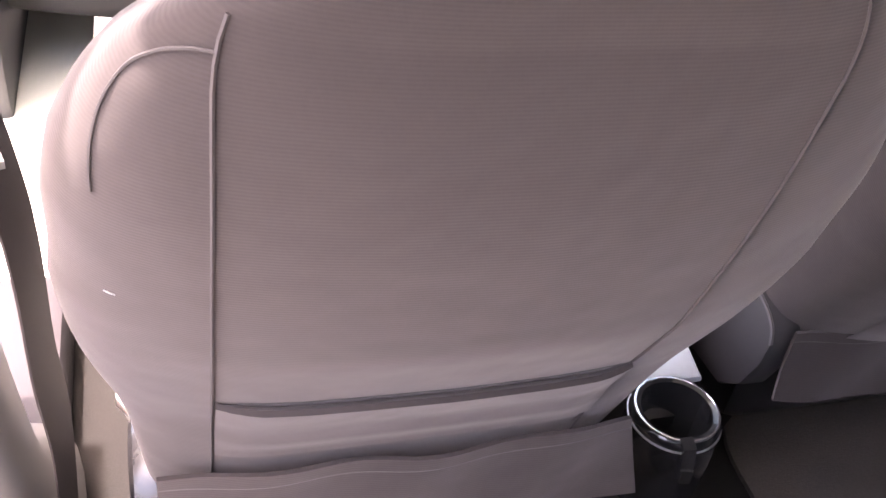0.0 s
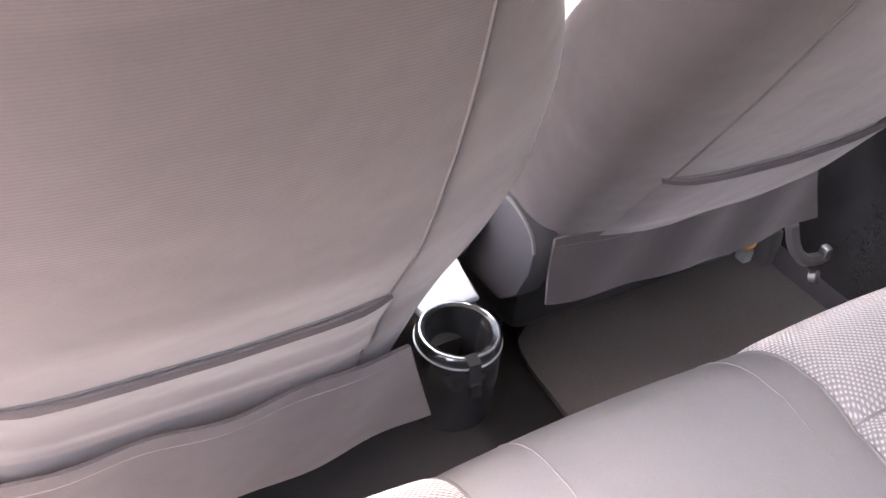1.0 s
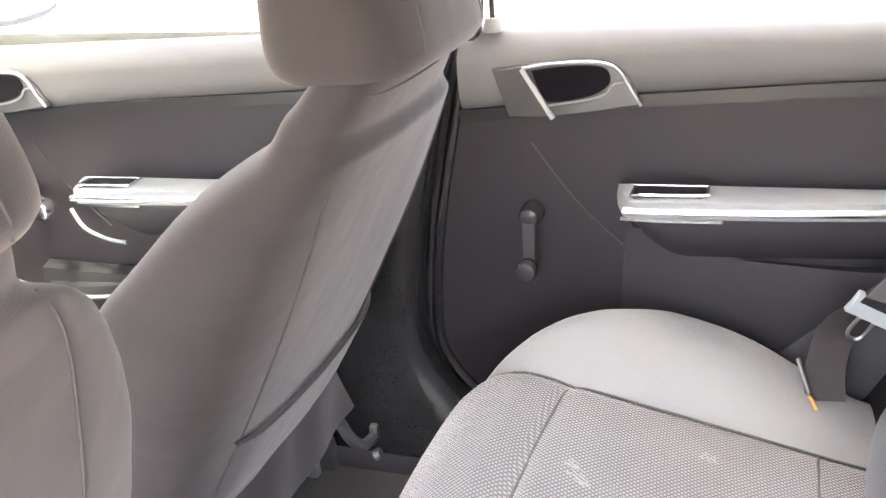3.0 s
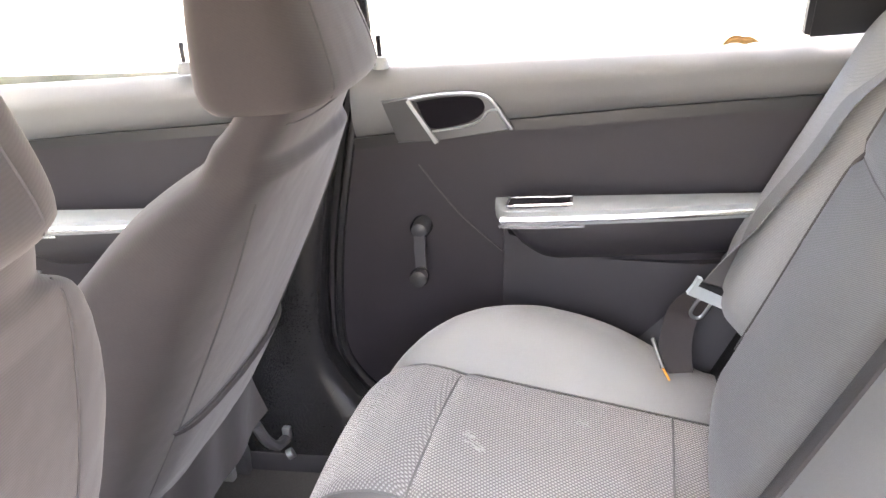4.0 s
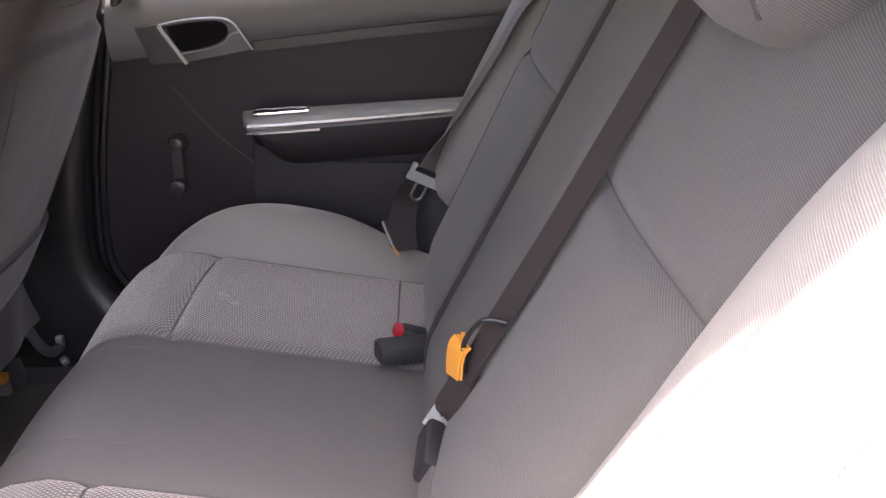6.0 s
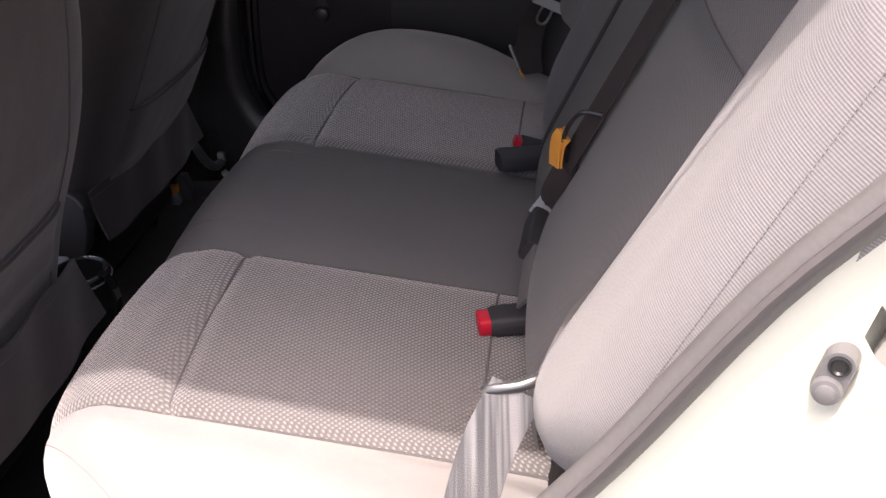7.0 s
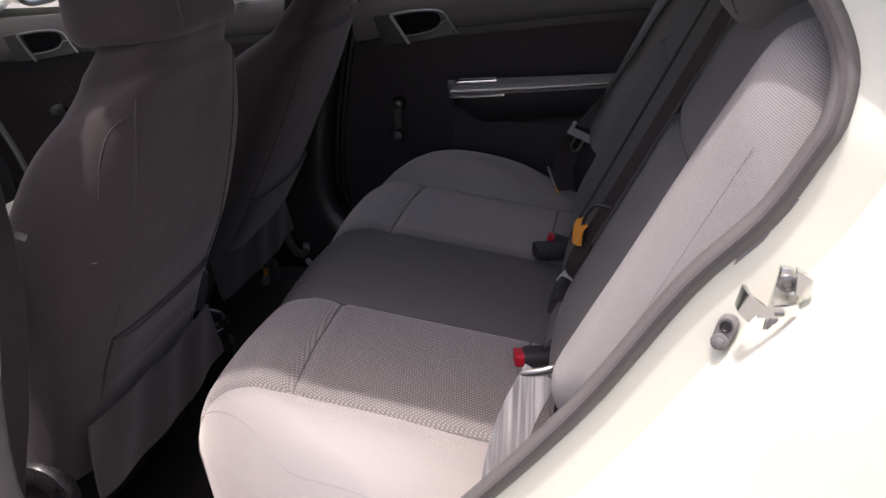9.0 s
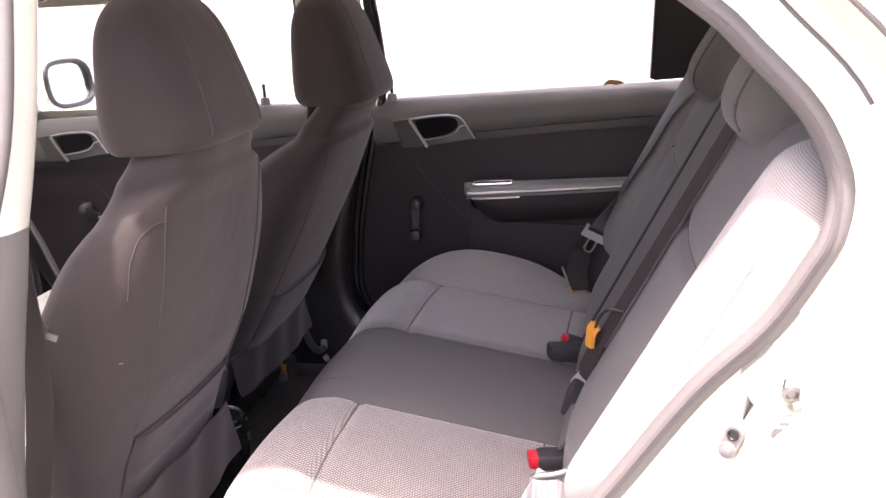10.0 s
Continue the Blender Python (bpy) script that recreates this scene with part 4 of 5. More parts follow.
        tube(bm, bent([(sgn * x + ox, y + dy, z) for x, y, z in trail], 6), 0.010, 10)
        part("seal", bm, M_RUBBER if sgn < 0 else M_PILLAR, pil, "rubber door seal")
    # folded flanges of the body outside the seal, over the open doorway
    curve = edge_curve()
    ways = outward(curve)
    if ways[len(ways) // 3].x > 0:
        ways = [-w for w in ways]
    for off, out_, r in ((0.034, 0.010, 0.0022), (0.066, 0.078, 0.0026)):
        bm = bmesh.new()
        tube(bm, [Vector((-(pane_x(z) + out_), y + w.x * off, z + w.y * off)) for (y, z), w in zip(curve, ways) if z > 1.10], r, 6)
        solid("body_flange", bm, M_RUBBER, "thin grey sealed joint along the painted door opening", "trim", kind="structure")
    # rubber seal round the open rear doorway
    bm = bmesh.new()
    curve, pts = edge_curve(), []
    ways = outward(curve)
    if ways[len(ways) // 3].x > 0:
        ways = [-w for w in ways]
    pts = [Vector((-(pane_x(z) + 0.002) + 0.02 * min(1.0, max(0.0, y / 0.10)), y - w.x * 0.010, z - w.y * 0.010)) for (y, z), w in zip(curve, ways)]
    pts = [Vector((-0.69, 0.23, 0.335)), Vector((-0.69, 0.1, 0.335))] + pts + [Vector((-0.550, 0.2, 1.362))]
    tube(bm, pts, 0.0115, 12)
    seal = solid("door_seal", bm, M_RUBBER, "grey rubber seal round the open rear doorway", "seal", kind="structure")
    bm = bmesh.new()
    tube(bm, [p + Vector((-0.012, 0, 0)) - Vector((0, ways[min(i, len(ways) - 1)].x, ways[min(i, len(ways) - 1)].y)) * 0.004 for i, p in enumerate(pts)], 0.0035, 6)
    part("lip", bm, M_STITCH, seal, "darker lip of the seal")
    # rear shelf, rear wall, bulkhead, glass
    bm = bmesh.new()
    box(bm, (-0.66, -1.25, 1.0), (0.66, -0.60, 1.02), 0.005)
    solid("parcel_shelf", bm, M_BEIGE, "pale parcel shelf behind the rear seat", "shelf", kind="structure")
    bm = bmesh.new()
    box(bm, (-0.68, -0.72, 0.2), (0.68, -0.68, 1.0), 0.005)
    solid("wall_rear", bm, M_CARPET, "dark panel behind the rear seat", "wall", kind="structure")
    bm = bmesh.new()
    box(bm, (-0.75, 1.95, 0.2), (0.75, 2.0, 0.945), 0.005)
    solid("wall_front", bm, M_DASH, "dark bulkhead", "wall", kind="structure")
    for name, pts in (("window_1", [(-0.66, 1.95, 0.95), (0.66, 1.95, 0.95), (0.56, 0.84, 1.355), (-0.56, 0.84, 1.355)]), ("window_2", [(-0.62, -1.25, 1.03), (0.62, -1.25, 1.03), (0.55, -0.73, 1.345), (-0.55, -0.73, 1.345)])):
        bm = bmesh.new()
        vs = [bm.verts.new(p) for p in pts]
        bm.faces.new(vs)
        thicken(bm, 0.004)
        solid(name, bm, M_SCREEN, "lightly tinted car window glass", "window", kind="structure", smooth=False)


# ---- doors ----
def door(name, sgn, ya, dz, y_front, y_rear, glass, front, label):
    """A closed door seen from inside. ya: where the armrest begins; dz: how far its trim sits above the rear door's."""
    d = thing(name, (sgn * 0.75, (y_front + y_rear) / 2, 0.34), label, "door", kind="structure")

    def X(v):
        return sgn * v

    def P(x, dy, z):
        return Vector((X(x), ya + dy, z + dz))

    def slab(outline, x0, x1, bevel=0.0):
        bm = bmesh.new()
        prism(bm, outline, 0, X(x0), X(x1), bevel)
        return bm

    rear_trim = y_rear if front else -0.66
    groove = [(y_front - ya, 0.864), (0.155, 0.871), (-0.02, 0.890), (-0.205, 0.904), (-0.44, 0.918), (rear_trim - ya, 0.925)]
    groove = [(ya + a, b + dz) for a, b in groove if y_front >= ya + a >= rear_trim - 0.001]
    low = 0.345
    foot = [(rear_trim, low), (y_front - 0.20, low), (y_front - 0.095, 0.53), (y_front - 0.017, 0.69)] if front else [(-0.52, 0.80), (-0.30, 0.56), (-0.14, 0.40), (-0.06, low), (y_front + 0.06, low)]
    front_edge = [] if front else [(0.285, 0.48), (0.285, 0.60), (0.262, 0.73), (0.232, 0.82), (y_front + 0.012, 0.86)]
    # main panel, broken into a grid so that it can swell
    part("lower_panel", slab(foot + front_edge + groove, 0.685, 0.75, 0.006), M_MID, d, "dark grey vinyl panel")
    bm = bmesh.new()
    rows = []
    for i in range(41):
        y = y_front + (rear_trim - y_front) * i / 40
        zl = lerp([(b, c) for b, c in sorted(groove)], y) + 0.006
        zt = 0.984 - 0.030 * y
        row = []
        for k in range(13):
            v = k / 12
            z = zl + (zt - zl) * v
            x = 0.672 + 0.012 * (1 - math.sin(min(1, v * 3) * math.pi / 2)) + 0.03 * max(0, v - 0.62) ** 1.5 / 0.23
            row.append((X(x), y, z))
        row.append((X(0.72), y, zt + 0.001))
        rows.append(row)
    sheet(bm, rows)
    part("upper_trim", bm, M_UPPER, d, "grey upper trim under the window")
    # black strip laid on the joint as the shadow under the upper trim
    bm = bmesh.new()
    bar(bm, [(X(0.6745), y, z - 0.001) for y, z in groove], (0, 0, 1), 0.017, 0.008)
    part("groove", bm, M_BLACK, d, "black strip for the shadow gap under the upper trim")
    # outer skin
    bm = bmesh.new()
    rows = []
    for y in spread(y_front + 0.04, rear_trim - 0.0, 14):
        rows.append([(X(x), y, z) for x, z in ((0.755, 0.30), (0.79, 0.42), (0.812, 0.62), (0.805, 0.80), (0.775, 0.93), (0.735, 0.972))])
    sheet(bm, rows)
    part("outer_skin", bm, M_PAINT, d, "cream white painted outer skin")
    # armrest body
    bm = bmesh.new()
    rows = []
    for i in range(29):
        v = i / 28
        dy = -0.005 - 0.43 * v
        grow = math.sqrt(min(1, (v + 0.004) / 0.07)) if v < 0.07 else 1.0
        zt = 0.760 + 0.022 * (-dy)
        zb = 0.672 + 0.02 * v + 0.07 * (1 - min(1, v / 0.2)) ** 2
        depth = (0.078 - 0.035 * v ** 2) * grow
        row = []
        for k in range(15):
            a = k / 14
            z = zt - (zt - zb) * a
            x = 0.69 - depth * (1 - 0.75 * a ** 2.4) if 0 < k < 14 else 0.70
            row.append(P(x, dy, z))
        rows.append(row)
    sheet(bm, rows)
    arm = part("armrest", bm, M_DARK, d, "dark moulded armrest")
    # pale pad on the armrest, with a black slab as its shaded finger recess
    bm = bmesh.new()
    pad_in, pad_out, rise = 0.588, 0.650, 0.022
    rows = []
    for i in range(37):
        v = i / 36
        dy = 0.0 - 0.435 * v
        grow = math.sqrt(min(1, (v + 0.003) / 0.045))
        z = 0.771 + rise * (-dy)
        inx = pad_out - (pad_out - pad_in - 0.034 * v ** 2) * grow
        row = [P(pad_out, dy, z - 0.012), P(inx + 0.004, dy, z - 0.012), P(inx, dy, z), P(inx + 0.003, dy, z + 0.010), P(inx + 0.012, dy, z + 0.013), P((inx + pad_out) / 2, dy, z + 0.014), P(pad_out, dy, z + 0.013)]
        rows.append(row)
    sheet(bm, rows)
    pad = part("pad", bm, M_PAD, arm, "pale grey armrest pad")
    bm = bmesh.new()
    well = [(0.600, -0.034), (0.598, -0.028), (0.603, -0.023), (0.630, -0.024), (0.635, -0.030), (0.637, -0.108), (0.634, -0.114), (0.609, -0.115), (0.603, -0.110)]
    prism(bm, [(X(x), ya + d_) for x, d_ in well], 2, 0.775 + dz, 0.7885 + dz)
    hole = part("recess", bm, M_HOLE, pad, "black slab as the shaded recess")
    bm = bmesh.new()
    tube(bm, bent([P(x, d_, 0.7885 + rise * (-d_ - 0.07)) for x, d_ in well + well[:1]], 3), 0.0022, 6)
    part("rim", bm, M_CHROME, hole, "satin chrome rim")
    bm = bmesh.new()
    tube(bm, [P(pad_in + 0.002 + 0.034 * (k / 20) ** 2, -0.015 - 0.415 * k / 20, 0.769 + rise * (0.015 + 0.415 * k / 20)) for k in range(21)], 0.0052, 8)
    part("chrome_strip", bm, M_CHROME, pad, "satin chrome strip")
    bm = bmesh.new()
    bar(bm, [P(0.600, -0.010, 0.756), P(0.596, -0.06, 0.757), P(0.598, -0.135, 0.759)], (0, 0, 1), 0.004, 0.004)
    part("chrome_tip", bm, M_CHROME, pad, "satin chrome tip")
    # door pocket below
    bm = bmesh.new()
    if front:
        prism(bm, [(ya + 0.10, 0.36), (ya + 0.16, 0.53), (ya + 0.12, 0.565), (ya - 0.07, 0.575), (ya - 0.35, 0.56), (ya - 0.38, 0.36)], 0, X(0.635), X(0.69), 0.012)
    else:
        prism(bm, [(ya + 0.002, 0.40), (ya + 0.0, 0.62), (ya - 0.005, 0.74), (ya - 0.045, 0.70), (ya - 0.16, 0.668), (ya - 0.30, 0.672), (ya - 0.40, 0.69), (ya - 0.30, 0.575), (ya - 0.14, 0.42)], 0, X(0.668), X(0.69), 0.01)
    part("door_pocket", bm, M_BLACK if front else M_DARK, d, "dark lower moulding")
    if front:
        bm = bmesh.new()
        tube(bm, bent([(X(0.684), y_front - 0.048, 0.745), (X(0.684), y_front - 0.066, 0.71), (X(0.684), y_front - 0.108, 0.621), (X(0.684), y_front - 0.138, 0.543), (X(0.684), y_front - 0.22, 0.37)], 5), 0.010, 8)
        part("edge_trim", bm, M_BEZEL, d, "grey edge of the panel")
        bm = bmesh.new()
        tube(bm, [P(0.632, 0.200 - 0.28 * k / 20, 0.592 - 0.022 * math.sin(k / 20 * math.pi)) for k in range(21)], 0.004, 8)
        part("pocket_rim", bm, M_UPPER, d, "pale rim of the door pocket")
        bm = bmesh.new()
        prism(bm, [(X(0.642), ya + 0.135), (X(0.642), ya - 0.30), (X(0.680), ya - 0.32), (X(0.680), ya + 0.15)], 2, 0.54, 0.588, 0.004)
        part("pocket_opening", bm, M_BLACK, d, "black inside of the door pocket")
        bm = bmesh.new()
        tube(bm, bent([P(0.656, 0.053, 0.722), P(0.650, 0.029, 0.692), P(0.646, -0.015, 0.677), P(0.645, -0.055, 0.673)], 5), 0.0035, 8)
        part("arm_line", bm, M_PAD, d, "pale line under the armrest")
    # raised line that sweeps down the panel
    bm = bmesh.new()
    line = bent([P(0.683, 0.125, 0.826), P(0.683, 0.09, 0.777), P(0.682, 0.055, 0.735), P(0.682, 0.0, 0.684)], 6)
    tube(bm, line, 0.0014, 6)
    part("panel_line", bm, M_DARK if front else M_STITCH, d)
    # window crank
    crank_hub, crank_knob = (P(0.68, 0.126, 0.727), P(0.655, 0.124, 0.660)) if not front else (P(0.68, 0.150, 0.750), P(0.650, 0.078, 0.730))
    inward = Vector((-sgn, 0, 0))
    bm = bmesh.new()
    lathe(bm, crank_hub, inward, [(0, 0.017), (0.02, 0.016), (0.028, 0.012), (0.032, 0.0)], 20)
    crank = part("window_crank", bm, M_CAP, d, "window crank with round hub and knob")
    bm = bmesh.new()
    bar(bm, [crank_hub + inward * 0.022, (crank_hub + crank_knob) / 2 + inward * 0.019, crank_knob + inward * 0.010], (0, (crank_hub - crank_knob).z, -(crank_hub - crank_knob).y), 0.017, 0.009)
    part("crank_arm", bm, M_CHROME if front else M_DARK, crank)
    bm = bmesh.new()
    lathe(bm, crank_knob + inward * 0.010, inward, [(0, 0.009), (0.006, 0.013), (0.02, 0.0155), (0.028, 0.013), (0.032, 0.0)], 20)
    part("crank_knob", bm, M_CHROME if front else M_CAP, crank)
    # inner handle: bezel, chrome loop, black slab as the recess's shade, pull
    hy, hz = (0.0, 0.0) if not front else (0.085, 0.009)
    def Q(x, dy, z):
        return P(x, dy + hy, z + hz)
    def rounded(pts, n=5):
        ring = [Vector((0, a, e)) for a, e in pts]
        return [(p.y, p.z) for p in bent(ring + ring[:1], n)[:-1]]
    out = [(0.172, 0.931), (0.150, 0.866), (0.095, 0.869), (-0.028, 0.884), (-0.010, 0.918), (0.012, 0.938), (0.04, 0.944), (0.08, 0.942)]
    bm = bmesh.new()
    prism(bm, [(ya + hy + a, dz + hz + e) for a, e in out], 0, X(0.664), X(0.675), 0.003)
    bez = part("handle_bezel", bm, M_BEZEL, d, "grey handle bezel")
    bm = bmesh.new()
    hole = rounded([(0.116, 0.930), (0.108, 0.908), (0.094, 0.889), (0.045, 0.896), (0.022, 0.906), (0.013, 0.920), (0.024, 0.935), (0.07, 0.936)])
    prism(bm, [(ya + hy + a, dz + hz + e) for a, e in hole], 0, X(0.6622), X(0.667))
    part("recess", bm, M_HOLE, bez, "black slab as the shaded finger recess")
    bm = bmesh.new()
    tube(bm, bent([Q(0.661, 0.128, 0.933), Q(0.66, 0.08, 0.940), Q(0.66, 0.028, 0.941), Q(0.66, 0.006, 0.934), Q(0.66, -0.006, 0.919), Q(0.66, -0.014, 0.905), Q(0.661, -0.026, 0.886)], 5), 0.0022, 8)
    part("chrome_loop", bm, M_SATIN, bez, "satin chrome trim")
    bm = bmesh.new()
    bar(bm, [Q(0.658, 0.128, 0.933), Q(0.654, 0.108, 0.903), Q(0.658, 0.088, 0.868)], (0, 1, 0), 0.006, 0.005)
    part("handle_pull", bm, M_SATIN, bez, "satin chrome pull")
    bm = bmesh.new()
    tube(bm, bent([Q(0.660, 0.094, 0.885), Q(0.66, 0.045, 0.892), Q(0.66, 0.020, 0.901), Q(0.66, 0.008, 0.914), Q(0.66, -0.008, 0.917)], 5), 0.0018, 8)
    part("chrome_trim", bm, M_SATIN, bez, "satin chrome trim")
    # lock pin at the waist
    bm = bmesh.new()
    py = 0.158 if not front else 0.48
    lathe(bm, (X(0.695), py, 0.975), (0, 0, 1), [(0, 0.013), (0.012, 0.012), (0.018, 0.0105), (0.019, 0.005), (0.015, 0.0)], 16)
    part("pin_collar", bm, M_PAD, d, "pale collar of the lock pin")
    bm = bmesh.new()
    lathe(bm, (X(0.695), py, 0.985), (0, 0, 1), [(0, 0.004), (0.030, 0.004), (0.033, 0.0046), (0.040, 0.0042), (0.043, 0.0)], 12)
    part("lock_pin", bm, M_BLACK, d, "dark lock pin")
    # window frame and glass
    bm = bmesh.new()
    fr = [Vector((X(pane_x(z)), y, z)) for y, z in glass]
    tube(bm, fr[1:] + fr[:1], 0.010, 8)
    part("window_frame", bm, M_BLACK, d, "black window frame")
    bm = bmesh.new()
    rings = [[(X(at_ - 0.35 * (p.z - 1.0)), p.y, p.z) for p in fr] for at_ in (0.692, 0.6955)]
    vs = sheet(bm, rings, True)
    cap(bm, vs[0])
    cap(bm, vs[1])
    pane = part("pane", bm, M_GLASS, d, "clear window glass", smooth=False)
    pane.visible_shadow = False
    return d


def doors():
    rear_glass = [(0.185, 0.985), (-0.452, 1.01), (-0.462, 1.2), (-0.43, 1.245), (-0.34, 1.292), (-0.20, 1.325), (0.0, 1.342), (0.18, 1.345)]
    front_glass = [(0.36, 0.975), (1.50, 0.935), (1.42, 1.13), (1.0, 1.285), (0.70, 1.342), (0.34, 1.345)]
    d = door("door_1", 1, -0.017, 0.0, 0.205, -0.66, rear_glass, False, "closed rear door with dark trim and a window crank")
    # black corner panel behind the window
    bm = bmesh.new()
    corner = [(-0.452, 1.005), (-0.60, 1.012), (-0.603, 1.061), (-0.579, 1.119), (-0.531, 1.173), (-0.497, 1.208), (-0.465, 1.23)]
    vs = [bm.verts.new((pane_x(z) - 0.012, y, z)) for y, z in corner]
    bm.faces.new(vs)
    thicken(bm, 0.008)
    part("corner_panel", bm, M_BLACK, d, "black corner panel behind the window", smooth=False)
    door("door_2", 1, 0.845, -0.027, 1.26, 0.36, front_glass, True, "closed front passenger door with dark trim")


# ---- belts and buckles ----
def strap(bm, pts, side, width=0.046, thick=0.0016, n=6):
    bar(bm, bent(pts, n), side, width, thick)


def tongue(parent, c, way, face, k=1.0):
    """A steel belt tongue: a plate with a blade."""
    way, face = Vector(way).normalized(), Vector(face).normalized()
    side = way.cross(face)
    bm = bmesh.new()
    bar(bm, [c - way * 0.009 * k, c + way * 0.009 * k], side, 0.054 * k, 0.007 * k)
    t = part("tongue", bm, M_BLADE, parent, "steel belt tongue")
    bm = bmesh.new()
    bar(bm, [c + way * 0.009 * k, c + way * 0.042 * k], side, 0.020 * k, 0.003)
    part("blade", bm, M_STEEL, t)
    return t


def buckle(c, way, face, button, label, k_=1.0):
    way, face = Vector(way).normalized(), Vector(face).normalized()
    side = way.cross(face)
    ob = thing("belt_buckle", c, label, "belt buckle", "rear belt buckles")
    c = Vector(c)
    def block(a, b, w, h):
        bm = bmesh.new()
        rows = []
        for t, k in ((0, 0.86), (0.08, 1.0), (0.92, 1.0), (1, 0.88)):
            p = c + way * (a + (b - a) * t)
            ring = []
            for q in range(16):
                an = q / 16 * 2 * math.pi
                ca, sa = math.cos(an), math.sin(an)
                e = 2 / 5
                ring.append(p + side * (w / 2 * k * math.copysign(abs(ca) ** e, ca)) + face * (h / 2 * k * math.copysign(abs(sa) ** e, sa)))
            rows.append(ring)
        vs = sheet(bm, rows, True)
        cap(bm, vs[0])
        cap(bm, vs[-1])
        return bm
    part("housing", block(-0.070 * k_, 0.0, 0.036 * k_, 0.024 * k_), M_DASH, ob, "dark grey housing")
    if button:
        part("button", block(-0.004, 0.013 * k_, 0.030 * k_, 0.020 * k_), M_RED, ob, "red release button")
    bm = bmesh.new()
    bar(bm, [c - way * 0.06, c - way * 0.12 - Vector((0, 0, 0.02))], side, 0.03, 0.004)
    part("stalk", bm, M_WEB, ob)
    return ob


def belts():
    # far outer belt: from the shelf down beside the bolster to its anchor
    ob = thing("rear_seat_belt", (0.55, -0.30, 0.56), "dark three-point belt hanging over the rear bolster", "seat belt", "rear seat belts")
    bm = bmesh.new()
    run = [on_back(0.535, 0.650, -0.012), on_back(0.535, 0.605, 0.006), on_back(0.537, 0.555, 0.005), on_back(0.545, 0.47, 0.005), on_back(0.545, 0.385, 0.005), on_back(0.556, 0.29, 0.006), on_back(0.550, 0.22, 0.008), Vector((0.536, -0.331, 0.692))]
    across = [Vector((1, 0.05, 0.03)).lerp(Vector((0.45, -0.75, -0.45)), max(0.0, (k - 31) / 11)) for k in range(43)]
    bar(bm, bent(run, 6), across, 0.046, 0.0016)
    part("webbing", bm, M_WEB, ob)
    grip = Vector((0.535, -0.325, 0.682))
    wide, down = Vector((0.30, -0.82, -0.50)).normalized(), Vector((0.1, 0.50, -0.85)).normalized()
    flat = down.cross(wide)
    bm = bmesh.new()
    bar(bm, [grip - wide * 0.031, grip + wide * 0.031], down, 0.019, 0.007)
    for sgn in (-1, 1):
        bar(bm, [grip + wide * (sgn * 0.0275) - down * 0.006, grip + wide * (sgn * 0.0285) - down * 0.020], flat, 0.007, 0.007)
    link = part("tongue", bm, M_TONGUE, ob, "pale steel belt tongue")
    bm = bmesh.new()
    bar(bm, [grip - wide * 0.025 - down * 0.013, grip + wide * 0.025 - down * 0.013], down, 0.008, 0.008)
    part("grip", bm, M_BLACK, link, "dark plastic grip")
    bm = bmesh.new()
    tube(bm, bent([grip + wide * 0.010 + down * 0.006, grip + wide * 0.011 + down * 0.034, grip + wide * 0.002 + down * 0.041, grip - wide * 0.008 + down * 0.034, grip - wide * 0.009 + down * 0.006], 4), 0.0026, 7)
    part("blade", bm, M_STEEL, link, "slotted steel blade")
    bm = bmesh.new()
    strap(bm, [grip + down * 0.004 + Vector((0.012, 0, 0)), grip + down * 0.03 + Vector((0.026, 0.006, 0)), Vector((0.574, -0.290, 0.628)), Vector((0.560, -0.282, 0.592)), Vector((0.548, -0.285, 0.552))], [wide.lerp(Vector((-0.1, -0.95, -0.2)), k / 24) for k in range(25)], 0.046)
    part("lap_webbing", bm, M_WEBBROWN, ob)
    bm = bmesh.new()
    tube(bm, [Vector((0.548, -0.250, 0.606)).lerp(Vector((0.544, -0.266, 0.560)), k / 32) + Vector((0.0016 * (k % 2), 0, 0.001 * (k % 2))) for k in range(33)], [0.0034 if k % 2 else 0.0022 for k in range(33)], 7)
    part("anchor", bm, M_BLADE, ob, "ribbed steel belt anchor")
    bm = bmesh.new()
    bar(bm, [(0.533, -0.266, 0.566), (0.530, -0.274, 0.551)], (1, 0.3, 0), 0.012, 0.003)
    part("tag", bm, M_ORANGE, ob, "small orange tag")
    # near outer belt
    ob = thing("rear_seat_belt", (-0.57, -0.30, 0.56), "grey belt lying between cushion and bolster by the open door", "seat belt", "rear seat belts")
    bm = bmesh.new()
    bar(bm, bent([(-0.533, -0.345, 0.690), on_back(-pipe_x(0.20) - 0.006, 0.20, 0.008)] + [on_back(-pipe_x(s) + 0.002, s, 0.003) for s in (0.26, 0.32, 0.38, 0.44, 0.52, 0.60)], 5), B_OUT, 0.005, 0.0016)
    part("webbing", bm, M_WEB, ob)
    bm = bmesh.new()
    tube(bm, bent([(-0.540, -0.300, 0.680), (-0.543, -0.310, 0.684), (-0.544, -0.328, 0.687), (-0.540, -0.342, 0.690), (-0.532, -0.346, 0.690)], 4), [0.0025, 0.0038, 0.0046, 0.0048, 0.0048, 0.0048, 0.0048, 0.0048, 0.0048, 0.0048, 0.0048, 0.0046, 0.0044, 0.004, 0.0038, 0.0034, 0.0028], 10)
    part("tongue", bm, M_BLADE, ob, "steel belt link")
    bm = bmesh.new()
    strap(bm, [(-0.545, -0.328, 0.685), (-0.568, -0.304, 0.645), (-0.598, -0.290, 0.605), (-0.635, -0.284, 0.555), (-0.655, -0.292, 0.50)], (0.12, 1.0, 0.12), 0.042)
    part("lap_webbing", bm, M_WEBDARK, ob)
